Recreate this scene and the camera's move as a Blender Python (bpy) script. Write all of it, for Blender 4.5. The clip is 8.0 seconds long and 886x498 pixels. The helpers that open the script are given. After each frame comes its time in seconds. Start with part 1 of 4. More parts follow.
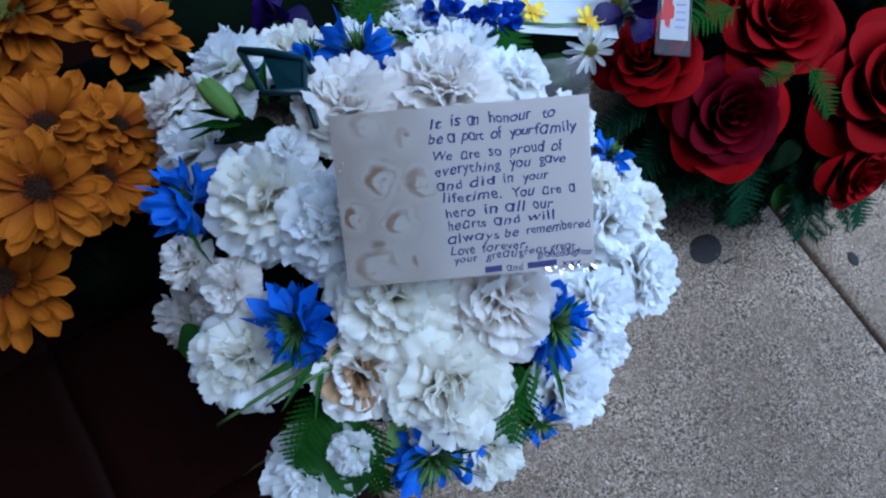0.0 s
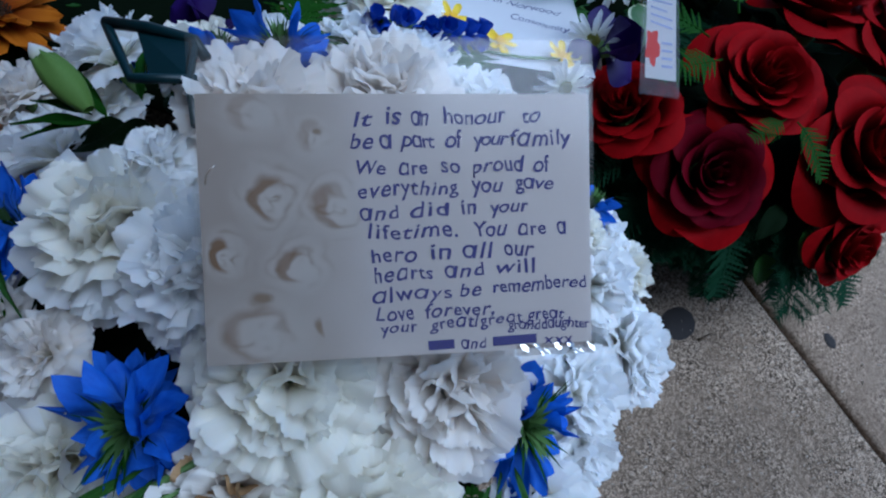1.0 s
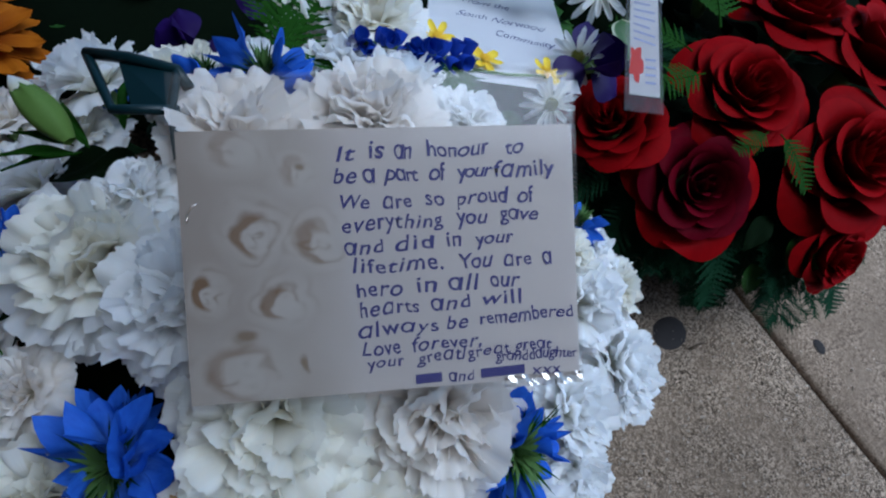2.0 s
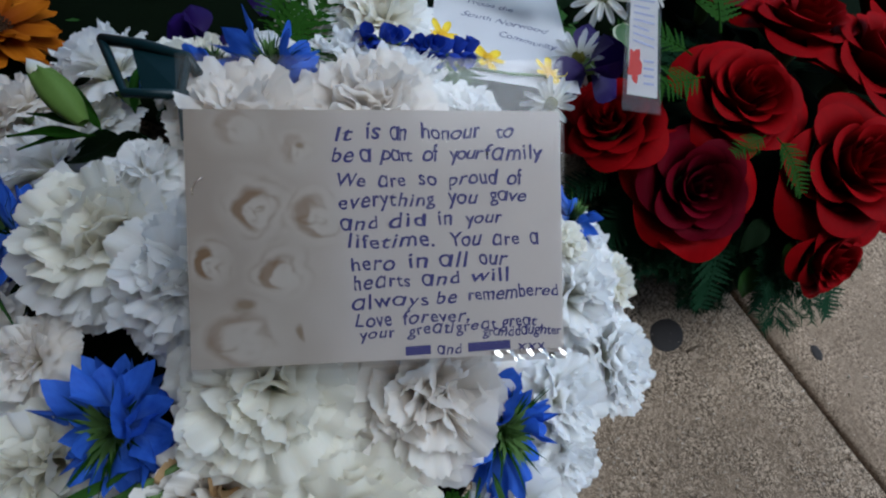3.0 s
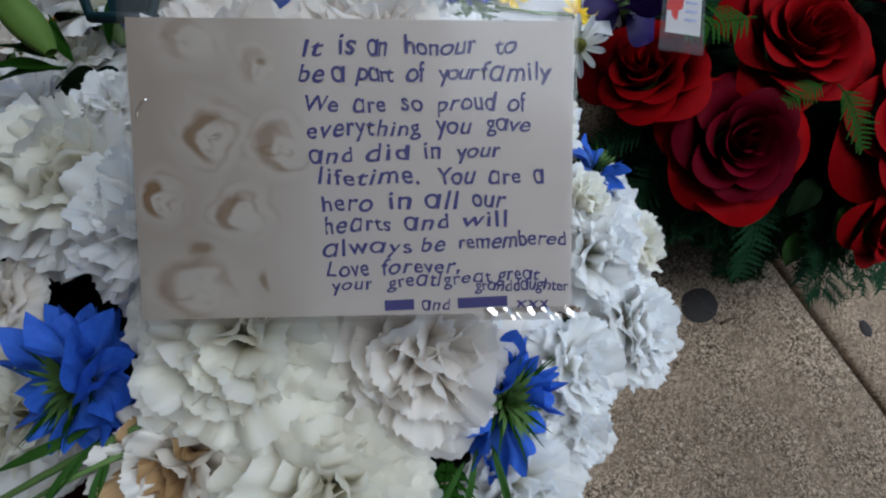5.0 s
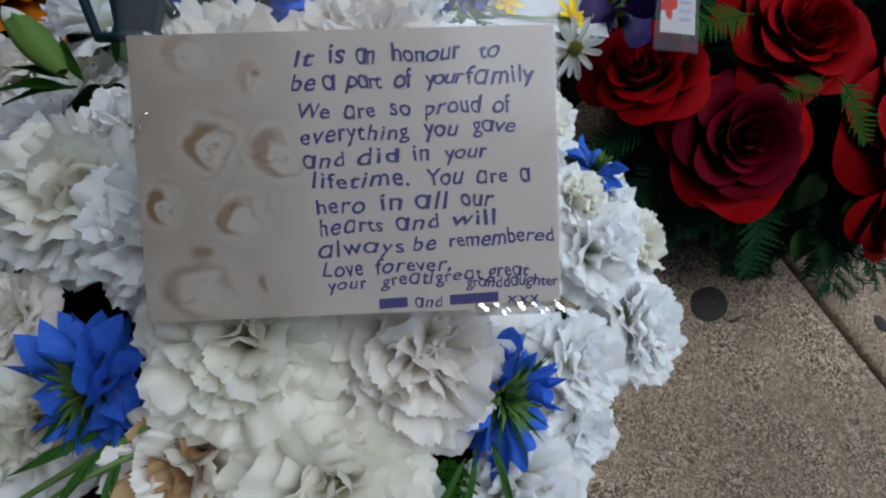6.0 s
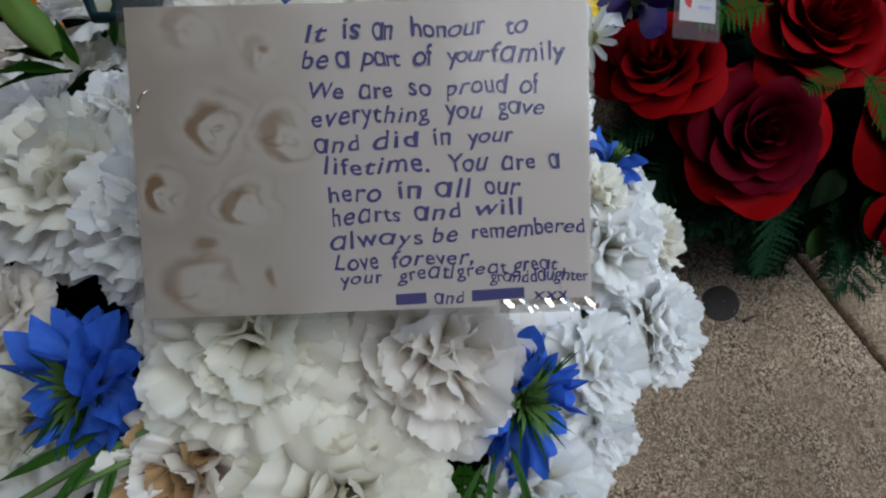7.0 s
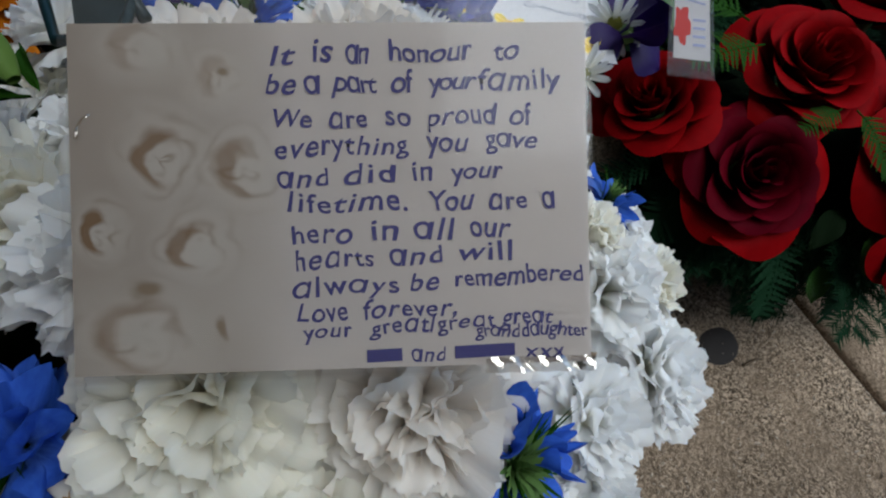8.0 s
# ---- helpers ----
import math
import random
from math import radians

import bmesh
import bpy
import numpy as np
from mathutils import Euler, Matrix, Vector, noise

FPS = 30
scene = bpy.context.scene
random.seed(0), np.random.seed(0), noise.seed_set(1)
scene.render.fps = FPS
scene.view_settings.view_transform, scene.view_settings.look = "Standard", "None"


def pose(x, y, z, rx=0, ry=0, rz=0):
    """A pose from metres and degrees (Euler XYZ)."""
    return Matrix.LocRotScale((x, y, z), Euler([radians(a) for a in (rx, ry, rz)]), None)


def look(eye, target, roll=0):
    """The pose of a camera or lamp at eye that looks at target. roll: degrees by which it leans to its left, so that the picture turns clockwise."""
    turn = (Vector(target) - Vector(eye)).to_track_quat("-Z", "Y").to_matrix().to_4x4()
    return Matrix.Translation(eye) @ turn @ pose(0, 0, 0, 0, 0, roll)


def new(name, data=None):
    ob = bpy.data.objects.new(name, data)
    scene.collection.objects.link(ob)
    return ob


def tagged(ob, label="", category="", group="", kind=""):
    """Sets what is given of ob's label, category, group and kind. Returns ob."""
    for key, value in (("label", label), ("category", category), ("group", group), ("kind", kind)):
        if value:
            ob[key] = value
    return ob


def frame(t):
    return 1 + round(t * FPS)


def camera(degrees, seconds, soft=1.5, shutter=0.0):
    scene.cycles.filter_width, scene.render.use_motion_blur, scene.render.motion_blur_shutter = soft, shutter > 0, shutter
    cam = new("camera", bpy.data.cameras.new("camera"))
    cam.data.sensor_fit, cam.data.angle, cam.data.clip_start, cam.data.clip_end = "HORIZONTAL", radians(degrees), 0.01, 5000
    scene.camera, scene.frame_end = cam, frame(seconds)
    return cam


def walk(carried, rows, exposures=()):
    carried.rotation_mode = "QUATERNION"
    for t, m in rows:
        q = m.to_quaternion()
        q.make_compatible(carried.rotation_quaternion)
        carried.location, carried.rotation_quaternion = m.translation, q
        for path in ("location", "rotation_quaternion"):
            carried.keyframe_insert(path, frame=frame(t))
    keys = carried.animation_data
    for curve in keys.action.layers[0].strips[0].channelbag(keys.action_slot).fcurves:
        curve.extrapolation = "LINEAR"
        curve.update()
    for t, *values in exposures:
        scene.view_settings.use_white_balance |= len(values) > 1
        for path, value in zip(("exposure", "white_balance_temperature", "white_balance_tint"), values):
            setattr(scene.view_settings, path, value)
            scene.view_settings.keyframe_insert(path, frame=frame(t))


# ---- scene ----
cam = camera(83.0, 8.0, soft=2.15)
PATH = [
    (0, (-0.30868, -0.11341, 0.50836), (-0.25714, 0.12490, -0.46146), 9.512),
    (0.5, (-0.30404, -0.10587, 0.46936), (-0.17501, 0.17609, -0.48135), 25.363),
    (1, (-0.29701, -0.09650, 0.43874), (-0.15072, 0.25766, -0.48493), 22.045),
    (1.3, (-0.29780, -0.09666, 0.45869), (-0.13589, 0.31644, -0.43748), 21.214),
    (1.5, (-0.29080, -0.09025, 0.44581), (-0.12889, 0.28269, -0.46781), 20.772),
    (1.7, (-0.29352, -0.08700, 0.44048), (-0.12607, 0.27541, -0.47637), 22.519),
    (2.8, (-0.29615, -0.10316, 0.44438), (-0.15771, 0.27885, -0.46935), 19.351),
    (3, (-0.29227, -0.09964, 0.44470), (-0.14080, 0.27728, -0.46907), 21.782),
    (3.5, (-0.28420, -0.09792, 0.43124), (-0.15446, 0.22201, -0.50728), 24.759),
    (4, (-0.27685, -0.09649, 0.42578), (-0.15475, 0.22328, -0.51381), 22.321),
    (4.5, (-0.27705, -0.09381, 0.42240), (-0.16082, 0.21230, -0.52247), 22.177),
    (4.7, (-0.27879, -0.09540, 0.42279), (-0.17081, 0.21814, -0.52063), 20.537),
    (5.8, (-0.27379, -0.10325, 0.42766), (-0.20596, 0.22337, -0.51506), 11.543),
    (6, (-0.27314, -0.10210, 0.42767), (-0.20506, 0.23174, -0.51250), 11.541),
    (6.5, (-0.27512, -0.10383, 0.42364), (-0.21041, 0.22827, -0.51738), 10.994),
    (7, (-0.27751, -0.10049, 0.41794), (-0.21010, 0.23122, -0.52303), 11.744),
    (7.5, (-0.27244, -0.09414, 0.41195), (-0.19037, 0.29085, -0.50731), 12.402),
    (8, (-0.27398, -0.09290, 0.40578), (-0.19298, 0.30223, -0.50926), 12.439),
]
EXPOSURES = [(0.0, 0.42, 4330, 6), (1.0, 0.05, 4530, 6), (1.5, 0.04, 4660, 6), (3.5, 0.04, 5430, 5), (6.0, 0.02, 5500, 5), (8.0, -0.04, 5750, 4)]
walk(cam, [(t, look(eye, target, roll)) for t, eye, target, roll in PATH], EXPOSURES)

# ---- light: a grey sky, open to the north, with unseen boxes that block the south and west ----
world = bpy.data.worlds.new("sky")
scene.world = world
world.use_nodes = True
wn = world.node_tree
sky = wn.nodes.new("ShaderNodeTexSky")
sky.sky_type, sky.sun_disc = "NISHITA", False
sky.sun_elevation, sky.sun_rotation = radians(64), radians(88)
wn.links.new(sky.outputs[0], wn.nodes["Background"].inputs[0])
wn.nodes["Background"].inputs[1].default_value = 0.12
sun = new("sun", bpy.data.lights.new("sun", "SUN"))
sun.data.energy, sun.data.angle, sun.data.color = 3.7, radians(55), (1.0, 0.96, 0.90)
sun.matrix_world = look((1.10, 0.05, 3.0), (-0.25, 0, 0.2))


# ---- materials ----
class Mat:
    """A node material under construction, with short ways to add nodes."""

    def __init__(self, name, rough=0.6, metal=0.0, gloss=0.25):
        self.m = bpy.data.materials.new(name)
        self.m.use_nodes = True
        self.t = self.m.node_tree
        self.p = self.t.nodes["Principled BSDF"]
        self.out = self.t.nodes["Material Output"]
        self.p.inputs["Roughness"].default_value, self.p.inputs["Metallic"].default_value = rough, metal
        self.p.inputs["Specular IOR Level"].default_value = gloss

    def node(self, kind, **sockets):
        n = self.t.nodes.new(kind)
        for k, v in sockets.items():
            self.put(n.inputs[k], v)
        return n

    def put(self, socket, v):
        if hasattr(v, "is_output"):
            self.t.links.new(v, socket)
        else:
            socket.default_value = v

    def coord(self, which="Object"):
        return self.t.nodes.new("ShaderNodeTexCoord").outputs[which]

    def noise(self, scale, detail=4.0, rough=0.6, vec=None, dist=0.0):
        n = self.node("ShaderNodeTexNoise", Scale=scale, Detail=detail, Roughness=rough, Distortion=dist)
        self.put(n.inputs["Vector"], vec or self.coord())
        return n.outputs[0]

    def math(self, op, a, b=0.0, clamp=False):
        n = self.t.nodes.new("ShaderNodeMath")
        n.operation, n.use_clamp = op, clamp
        self.put(n.inputs[0], a)
        self.put(n.inputs[1], b)
        return n.outputs[0]

    def mix(self, fac, a, b, blend="MIX"):
        n = self.t.nodes.new("ShaderNodeMix")
        n.data_type, n.blend_type = "RGBA", blend
        self.put(n.inputs["Factor"], fac)
        for s, v in ((n.inputs[6], a), (n.inputs[7], b)):
            self.put(s, v if hasattr(v, "is_output") else (*v, 1.0))
        return n.outputs[2]

    def ramp(self, fac, *stops):
        n = self.t.nodes.new("ShaderNodeValToRGB")
        self.put(n.inputs[0], fac)
        while len(n.color_ramp.elements) < len(stops):
            n.color_ramp.elements.new(0.5)
        for e, (pos, col) in zip(n.color_ramp.elements, stops):
            e.position = pos
            e.color = (*col, 1.0) if len(col) == 3 else (col[0],) * 3 + (1.0,)
        return n.outputs[0]

    def rand(self):
        return self.t.nodes.new("ShaderNodeObjectInfo").outputs["Random"]

    def uv(self):
        n = self.node("ShaderNodeSeparateXYZ", Vector=self.coord("UV"))
        return n.outputs[0], n.outputs[1]

    def bump(self, height, strength=0.3, distance=0.001):
        n = self.node("ShaderNodeBump", Strength=strength, Distance=distance, Height=height)
        self.put(self.p.inputs["Normal"], n.outputs[0])
        return n.outputs[0]

    def color(self, c):
        self.put(self.p.inputs["Base Color"], c)
        self.base = c
        return self

    def thin(self, share, tint=None):
        """Lets light through a thin leaf or petal."""
        tr = self.node("ShaderNodeBsdfTranslucent", Color=tint or self.base)
        n = self.node("ShaderNodeMixShader")
        n.inputs[0].default_value = share
        self.t.links.new(self.p.outputs[0], n.inputs[1])
        self.t.links.new(tr.outputs[0], n.inputs[2])
        self.t.links.new(n.outputs[0], self.out.inputs[0])
        return self


def petal_material(name, base, tip, vary, rough=0.6, thin=0.3, veins=60.0, streak=0.35, gloss=0.2, soft=0.0, span=(0.10, 0.72)):
    """Petal colour from base to tip, with lengthwise veins and a small shift from petal to petal. Rose bases carry
    painted shade.
    """
    m = Mat(name, rough, 0.0, gloss)
    u, v = m.uv()
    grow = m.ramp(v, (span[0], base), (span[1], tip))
    vec = m.node("ShaderNodeCombineXYZ", X=m.math("MULTIPLY", u, veins), Y=m.math("MULTIPLY", v, 4.0), Z=m.math("MULTIPLY", m.rand(), 40.0)).outputs[0]
    vein = m.noise(1.0, 3.0, 0.6, vec)
    blotch = m.noise(3.0, 3.0, 0.6)
    c = m.mix(m.math("MULTIPLY", vein, streak), grow, vary)
    c = m.mix(m.math("MULTIPLY", m.math("MULTIPLY", blotch, m.rand()), 0.5), c, vary)
    m.color(c)
    m.bump(m.math("ADD", vein, m.math("MULTIPLY", blotch, 0.5)), 0.2, 0.0010)
    if soft:
        m.p.inputs["Subsurface Weight"].default_value = soft
        m.p.inputs["Subsurface Radius"].default_value = (1.0, 0.9, 0.8)
        m.p.inputs["Subsurface Scale"].default_value = 0.004
    return m.thin(thin)


def leaf_material(name, dark, light, rough=0.45, thin=0.2, gloss=0.18):
    m = Mat(name, rough, 0.0, gloss)
    n = m.noise(220.0, 3.0)
    big = m.noise(35.0, 2.0)
    c = m.mix(m.math("ADD", m.math("MULTIPLY", n, 0.45), m.math("MULTIPLY", big, 0.5)), dark, light)
    m.color(m.mix(m.math("MULTIPLY", m.rand(), 0.4), c, light))
    m.bump(n, 0.3, 0.0006)
    return m.thin(thin)


WHITE = petal_material("white_petal", (0.88, 0.86, 0.70), (0.92, 0.92, 0.92), (0.86, 0.85, 0.81), 0.65, 0.6, soft=0.5).m
CREAM = petal_material("cream_petal", (0.85, 0.80, 0.56), (0.90, 0.89, 0.83), (0.82, 0.77, 0.64), 0.65, 0.6, soft=0.5).m
BLUSH = petal_material("blush_petal", (0.84, 0.78, 0.64), (0.90, 0.87, 0.83), (0.82, 0.76, 0.69), 0.65, 0.6, soft=0.5).m
WILTED = petal_material("wilted_petal", (0.30, 0.15, 0.04), (0.88, 0.86, 0.82), (0.76, 0.68, 0.54), 0.7, 0.4, 40.0, 0.35).m
BROWNED = petal_material("browned_petal", (0.16, 0.07, 0.02), (0.50, 0.35, 0.18), (0.28, 0.15, 0.06), 0.75, 0.25, 40.0, 0.7).m
BLUE = petal_material("blue_petal", (0.19, 0.36, 0.80), (0.085, 0.215, 0.78), (0.016, 0.05, 0.36), 0.55, 0.35, 26.0, 0.95, 0.12).m
DEEPBLUE = petal_material("deep_blue_petal", (0.05, 0.10, 0.50), (0.03, 0.07, 0.45), (0.02, 0.03, 0.25), 0.5, 0.25).m
# Near-black bases put the shade between the rose petals into the colour.
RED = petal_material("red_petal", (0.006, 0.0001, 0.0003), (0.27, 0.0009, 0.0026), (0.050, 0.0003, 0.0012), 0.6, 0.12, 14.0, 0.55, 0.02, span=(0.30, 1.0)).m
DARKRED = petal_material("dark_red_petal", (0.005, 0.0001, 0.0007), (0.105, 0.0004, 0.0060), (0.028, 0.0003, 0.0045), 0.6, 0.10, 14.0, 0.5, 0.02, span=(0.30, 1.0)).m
ORANGE = petal_material("orange_petal", (0.11, 0.014, 0.001), (0.50, 0.17, 0.004), (0.24, 0.045, 0.002), 0.6, 0.3, 24.0, 0.6, 0.06).m
YELLOW = petal_material("yellow_petal", (0.75, 0.50, 0.02), (0.85, 0.68, 0.04), (0.75, 0.50, 0.02), 0.55, 0.3).m
PURPLE = petal_material("purple_petal", (0.025, 0.006, 0.10), (0.018, 0.005, 0.085), (0.008, 0.003, 0.04), 0.5, 0.2).m
for velvet, tint in ((RED, (1.0, 0.05, 0.05, 1.0)), (DARKRED, (0.8, 0.03, 0.12, 1.0))):
    bsdf = velvet.node_tree.nodes["Principled BSDF"]
    bsdf.inputs["Sheen Weight"].default_value, bsdf.inputs["Sheen Roughness"].default_value = 0.08, 0.35
    bsdf.inputs["Sheen Tint"].default_value = tint
LEAF = leaf_material("green_leaf", (0.010, 0.035, 0.006), (0.045, 0.115, 0.018), 0.5, 0.2, 0.10).m
PALELEAF = leaf_material("pale_green_leaf", (0.08, 0.17, 0.04), (0.22, 0.34, 0.10)).m
FERN = leaf_material("fern_leaf", (0.006, 0.028, 0.002), (0.022, 0.068, 0.006), 0.6, 0.2, 0.03).m
CONIFER = leaf_material("conifer_leaf", (0.003, 0.016, 0.006), (0.013, 0.044, 0.018), 0.6, 0.2, 0.04).m
# Near-black copy of the green leaf, with the gaps' shade in its colour.
SHADELEAF = leaf_material("shade_leaf", (0.0015, 0.004, 0.0015), (0.006, 0.014, 0.004), 0.6, 0.2, 0.02).m
TUFTGREEN = leaf_material("tuft_green", (0.03, 0.075, 0.015), (0.13, 0.22, 0.06)).m
STEM = leaf_material("stem_green", (0.05, 0.10, 0.02), (0.14, 0.22, 0.07), 0.5, 0.0).m


def simple_material(name, a, b, scale, rough=0.6, bump=0.3, dist=0.001, metal=0.0, gloss=0.25):
    m = Mat(name, rough, metal, gloss)
    n = m.noise(scale, 6.0)
    w = m.noise(scale * 0.15, 3.0)
    m.color(m.mix(m.math("ADD", m.math("MULTIPLY", n, 0.6), m.math("MULTIPLY", w, 0.4)), a, b))
    m.bump(n, bump, dist)
    return m.m


# Near-black green: the shade deep between the flowers is put into the colour.
FOAM = simple_material("shaded_foam", (0.0015, 0.003, 0.0015), (0.005, 0.009, 0.004), 300, 0.95, gloss=0.02)
PLASTIC = simple_material("dark_green_plastic", (0.002, 0.010, 0.013), (0.004, 0.017, 0.020), 120, 0.40, 0.1)
DISC = simple_material("flower_disc", (0.025, 0.010, 0.003), (0.07, 0.028, 0.006), 12, 0.9, 0.8, 0.02)
GREENDISC = simple_material("green_disc", (0.14, 0.16, 0.02), (0.34, 0.32, 0.05), 12, 0.9, 0.8, 0.02)
TWIG = simple_material("twig_bark", (0.06, 0.04, 0.025), (0.14, 0.10, 0.06), 400, 0.8)
GUM = simple_material("old_gum", (0.012, 0.009, 0.008), (0.026, 0.021, 0.018), 180, 0.75, 0.3)
CHIP = simple_material("stone_chip", (0.30, 0.235, 0.175), (0.70, 0.60, 0.48), 400, 0.85)
INK = simple_material("blue_ink", (0.022, 0.020, 0.13), (0.045, 0.042, 0.20), 900, 0.6, 0.0)
GREYINK = simple_material("grey_ink", (0.10, 0.11, 0.20), (0.18, 0.19, 0.30), 900, 0.6, 0.0)
PALEINK = simple_material("pale_blue_ink", (0.30, 0.33, 0.52), (0.40, 0.43, 0.60), 900, 0.6, 0.0)
POPPY = simple_material("poppy_print", (0.36, 0.015, 0.008), (0.48, 0.03, 0.012), 500, 0.5, 0.0)
CARDWHITE = simple_material("white_card", (0.78, 0.78, 0.80), (0.84, 0.84, 0.86), 500, 0.6, 0.1, 0.0002)
SOIL = simple_material("paving_bed", (0.05, 0.034, 0.022), (0.10, 0.07, 0.047), 120, 0.95, 0.6)
# Brown surfaces for the unseen light-blocking boxes only.
BLOCKSTONE = simple_material("blocker_stone", (0.10, 0.065, 0.045), (0.20, 0.14, 0.10), 14, 0.85, 0.5, 0.01)
BLOCKWOOD = simple_material("blocker_boards", (0.12, 0.065, 0.03), (0.24, 0.14, 0.07), 9, 0.6, 0.4, 0.004)


def slab_material(name, lo, mid, hi, rough_spots):
    """Weathered concrete: pale sand grains in a brown matrix, worn patches and old stains."""
    m = Mat(name, 0.9, 0.0, 0.15)
    fine = m.noise(360.0, 3.0, 0.6, dist=1.2)
    grain = m.noise(130.0, 5.0, 0.75, dist=0.8)
    stain = m.noise(7.0, 5.0, 0.6)
    patch = m.noise(24.0, 3.0, 0.5)
    worn = m.ramp(patch, (0.37, (0.30,)), (0.62, (1.0,)))
    c = m.ramp(grain, (0.35, lo), (0.50, mid), (0.64, hi))
    # Grain contrast is raised in the colour to carry its relief's light and shade.
    c = m.mix(m.math("MULTIPLY", m.ramp(fine, (0.51, (0.0,)), (0.57, (1.0,))), worn), c, [min(1.0, q * 1.65) for q in hi])
    c = m.mix(m.math("MULTIPLY", m.ramp(fine, (0.40, (1.0,)), (0.46, (0.0,))), worn), c, [q * 0.42 for q in lo])
    c = m.mix(m.ramp(stain, (0.35, (0.45,)), (0.62, (0.0,))), c, [q * 0.75 for q in lo])
    m.color(c)
    h = m.math("ADD", m.math("MULTIPLY", m.math("MULTIPLY", grain, worn), 1.2), m.math("MULTIPLY", fine, 0.7))
    m.bump(h, rough_spots, 0.006)
    return m.m


SLAB = slab_material("rough_concrete", (0.170, 0.123, 0.080), (0.270, 0.200, 0.136), (0.39, 0.300, 0.212), 1.0)
SLAB2 = slab_material("worn_concrete", (0.185, 0.134, 0.090), (0.225, 0.167, 0.115), (0.265, 0.203, 0.144), 0.4)


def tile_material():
    # Red-brown clay taken almost to black, so the colour holds the floor's shade.
    m = Mat("shaded_red_brown_tile", 0.6, 0.0, 0.03)
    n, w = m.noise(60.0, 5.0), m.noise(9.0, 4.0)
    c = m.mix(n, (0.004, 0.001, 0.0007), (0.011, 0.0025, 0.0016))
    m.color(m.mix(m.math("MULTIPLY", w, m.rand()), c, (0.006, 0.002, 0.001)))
    m.bump(n, 0.2, 0.001)
    return m.m


TILE = tile_material()


def sleeve_material():
    """Clear film: mostly see-through, with a gloss that grows at a slant and fine creases."""
    m = Mat("clear_film", 0.12)
    n = m.noise(55.0, 3.0, 0.5, dist=0.6)
    b = m.node("ShaderNodeBump", Strength=0.25, Distance=0.0008, Height=n).outputs[0]
    clear = m.node("ShaderNodeBsdfTransparent", Color=(0.97, 0.96, 0.95, 1))
    gloss = m.node("ShaderNodeBsdfGlossy", Roughness=0.14, Normal=b)
    milk = m.node("ShaderNodeBsdfDiffuse", Color=(0.72, 0.68, 0.64, 1))
    fres = m.node("ShaderNodeFresnel", IOR=1.33, Normal=b)
    a, c = m.node("ShaderNodeMixShader"), m.node("ShaderNodeMixShader")
    a.inputs[0].default_value = 0.03
    m.t.links.new(clear.outputs[0], a.inputs[1])
    m.t.links.new(milk.outputs[0], a.inputs[2])
    m.t.links.new(fres.outputs[0], c.inputs[0])
    m.t.links.new(a.outputs[0], c.inputs[1])
    m.t.links.new(gloss.outputs[0], c.inputs[2])
    m.t.links.new(c.outputs[0], m.out.inputs[0])
    return m.m


FILM = sleeve_material()


def crease_material():
    m = Mat("creased_film", 0.1)
    clear = m.node("ShaderNodeBsdfTransparent", Color=(0.97, 0.96, 0.95, 1))
    gloss = m.node("ShaderNodeBsdfGlossy", Roughness=0.07, Color=(1.0, 0.95, 0.86, 1))
    a = m.node("ShaderNodeMixShader")
    a.inputs[0].default_value = 0.38
    m.t.links.new(clear.outputs[0], a.inputs[1])
    m.t.links.new(gloss.outputs[0], a.inputs[2])
    m.t.links.new(a.outputs[0], m.out.inputs[0])
    return m.m


CREASE = crease_material()


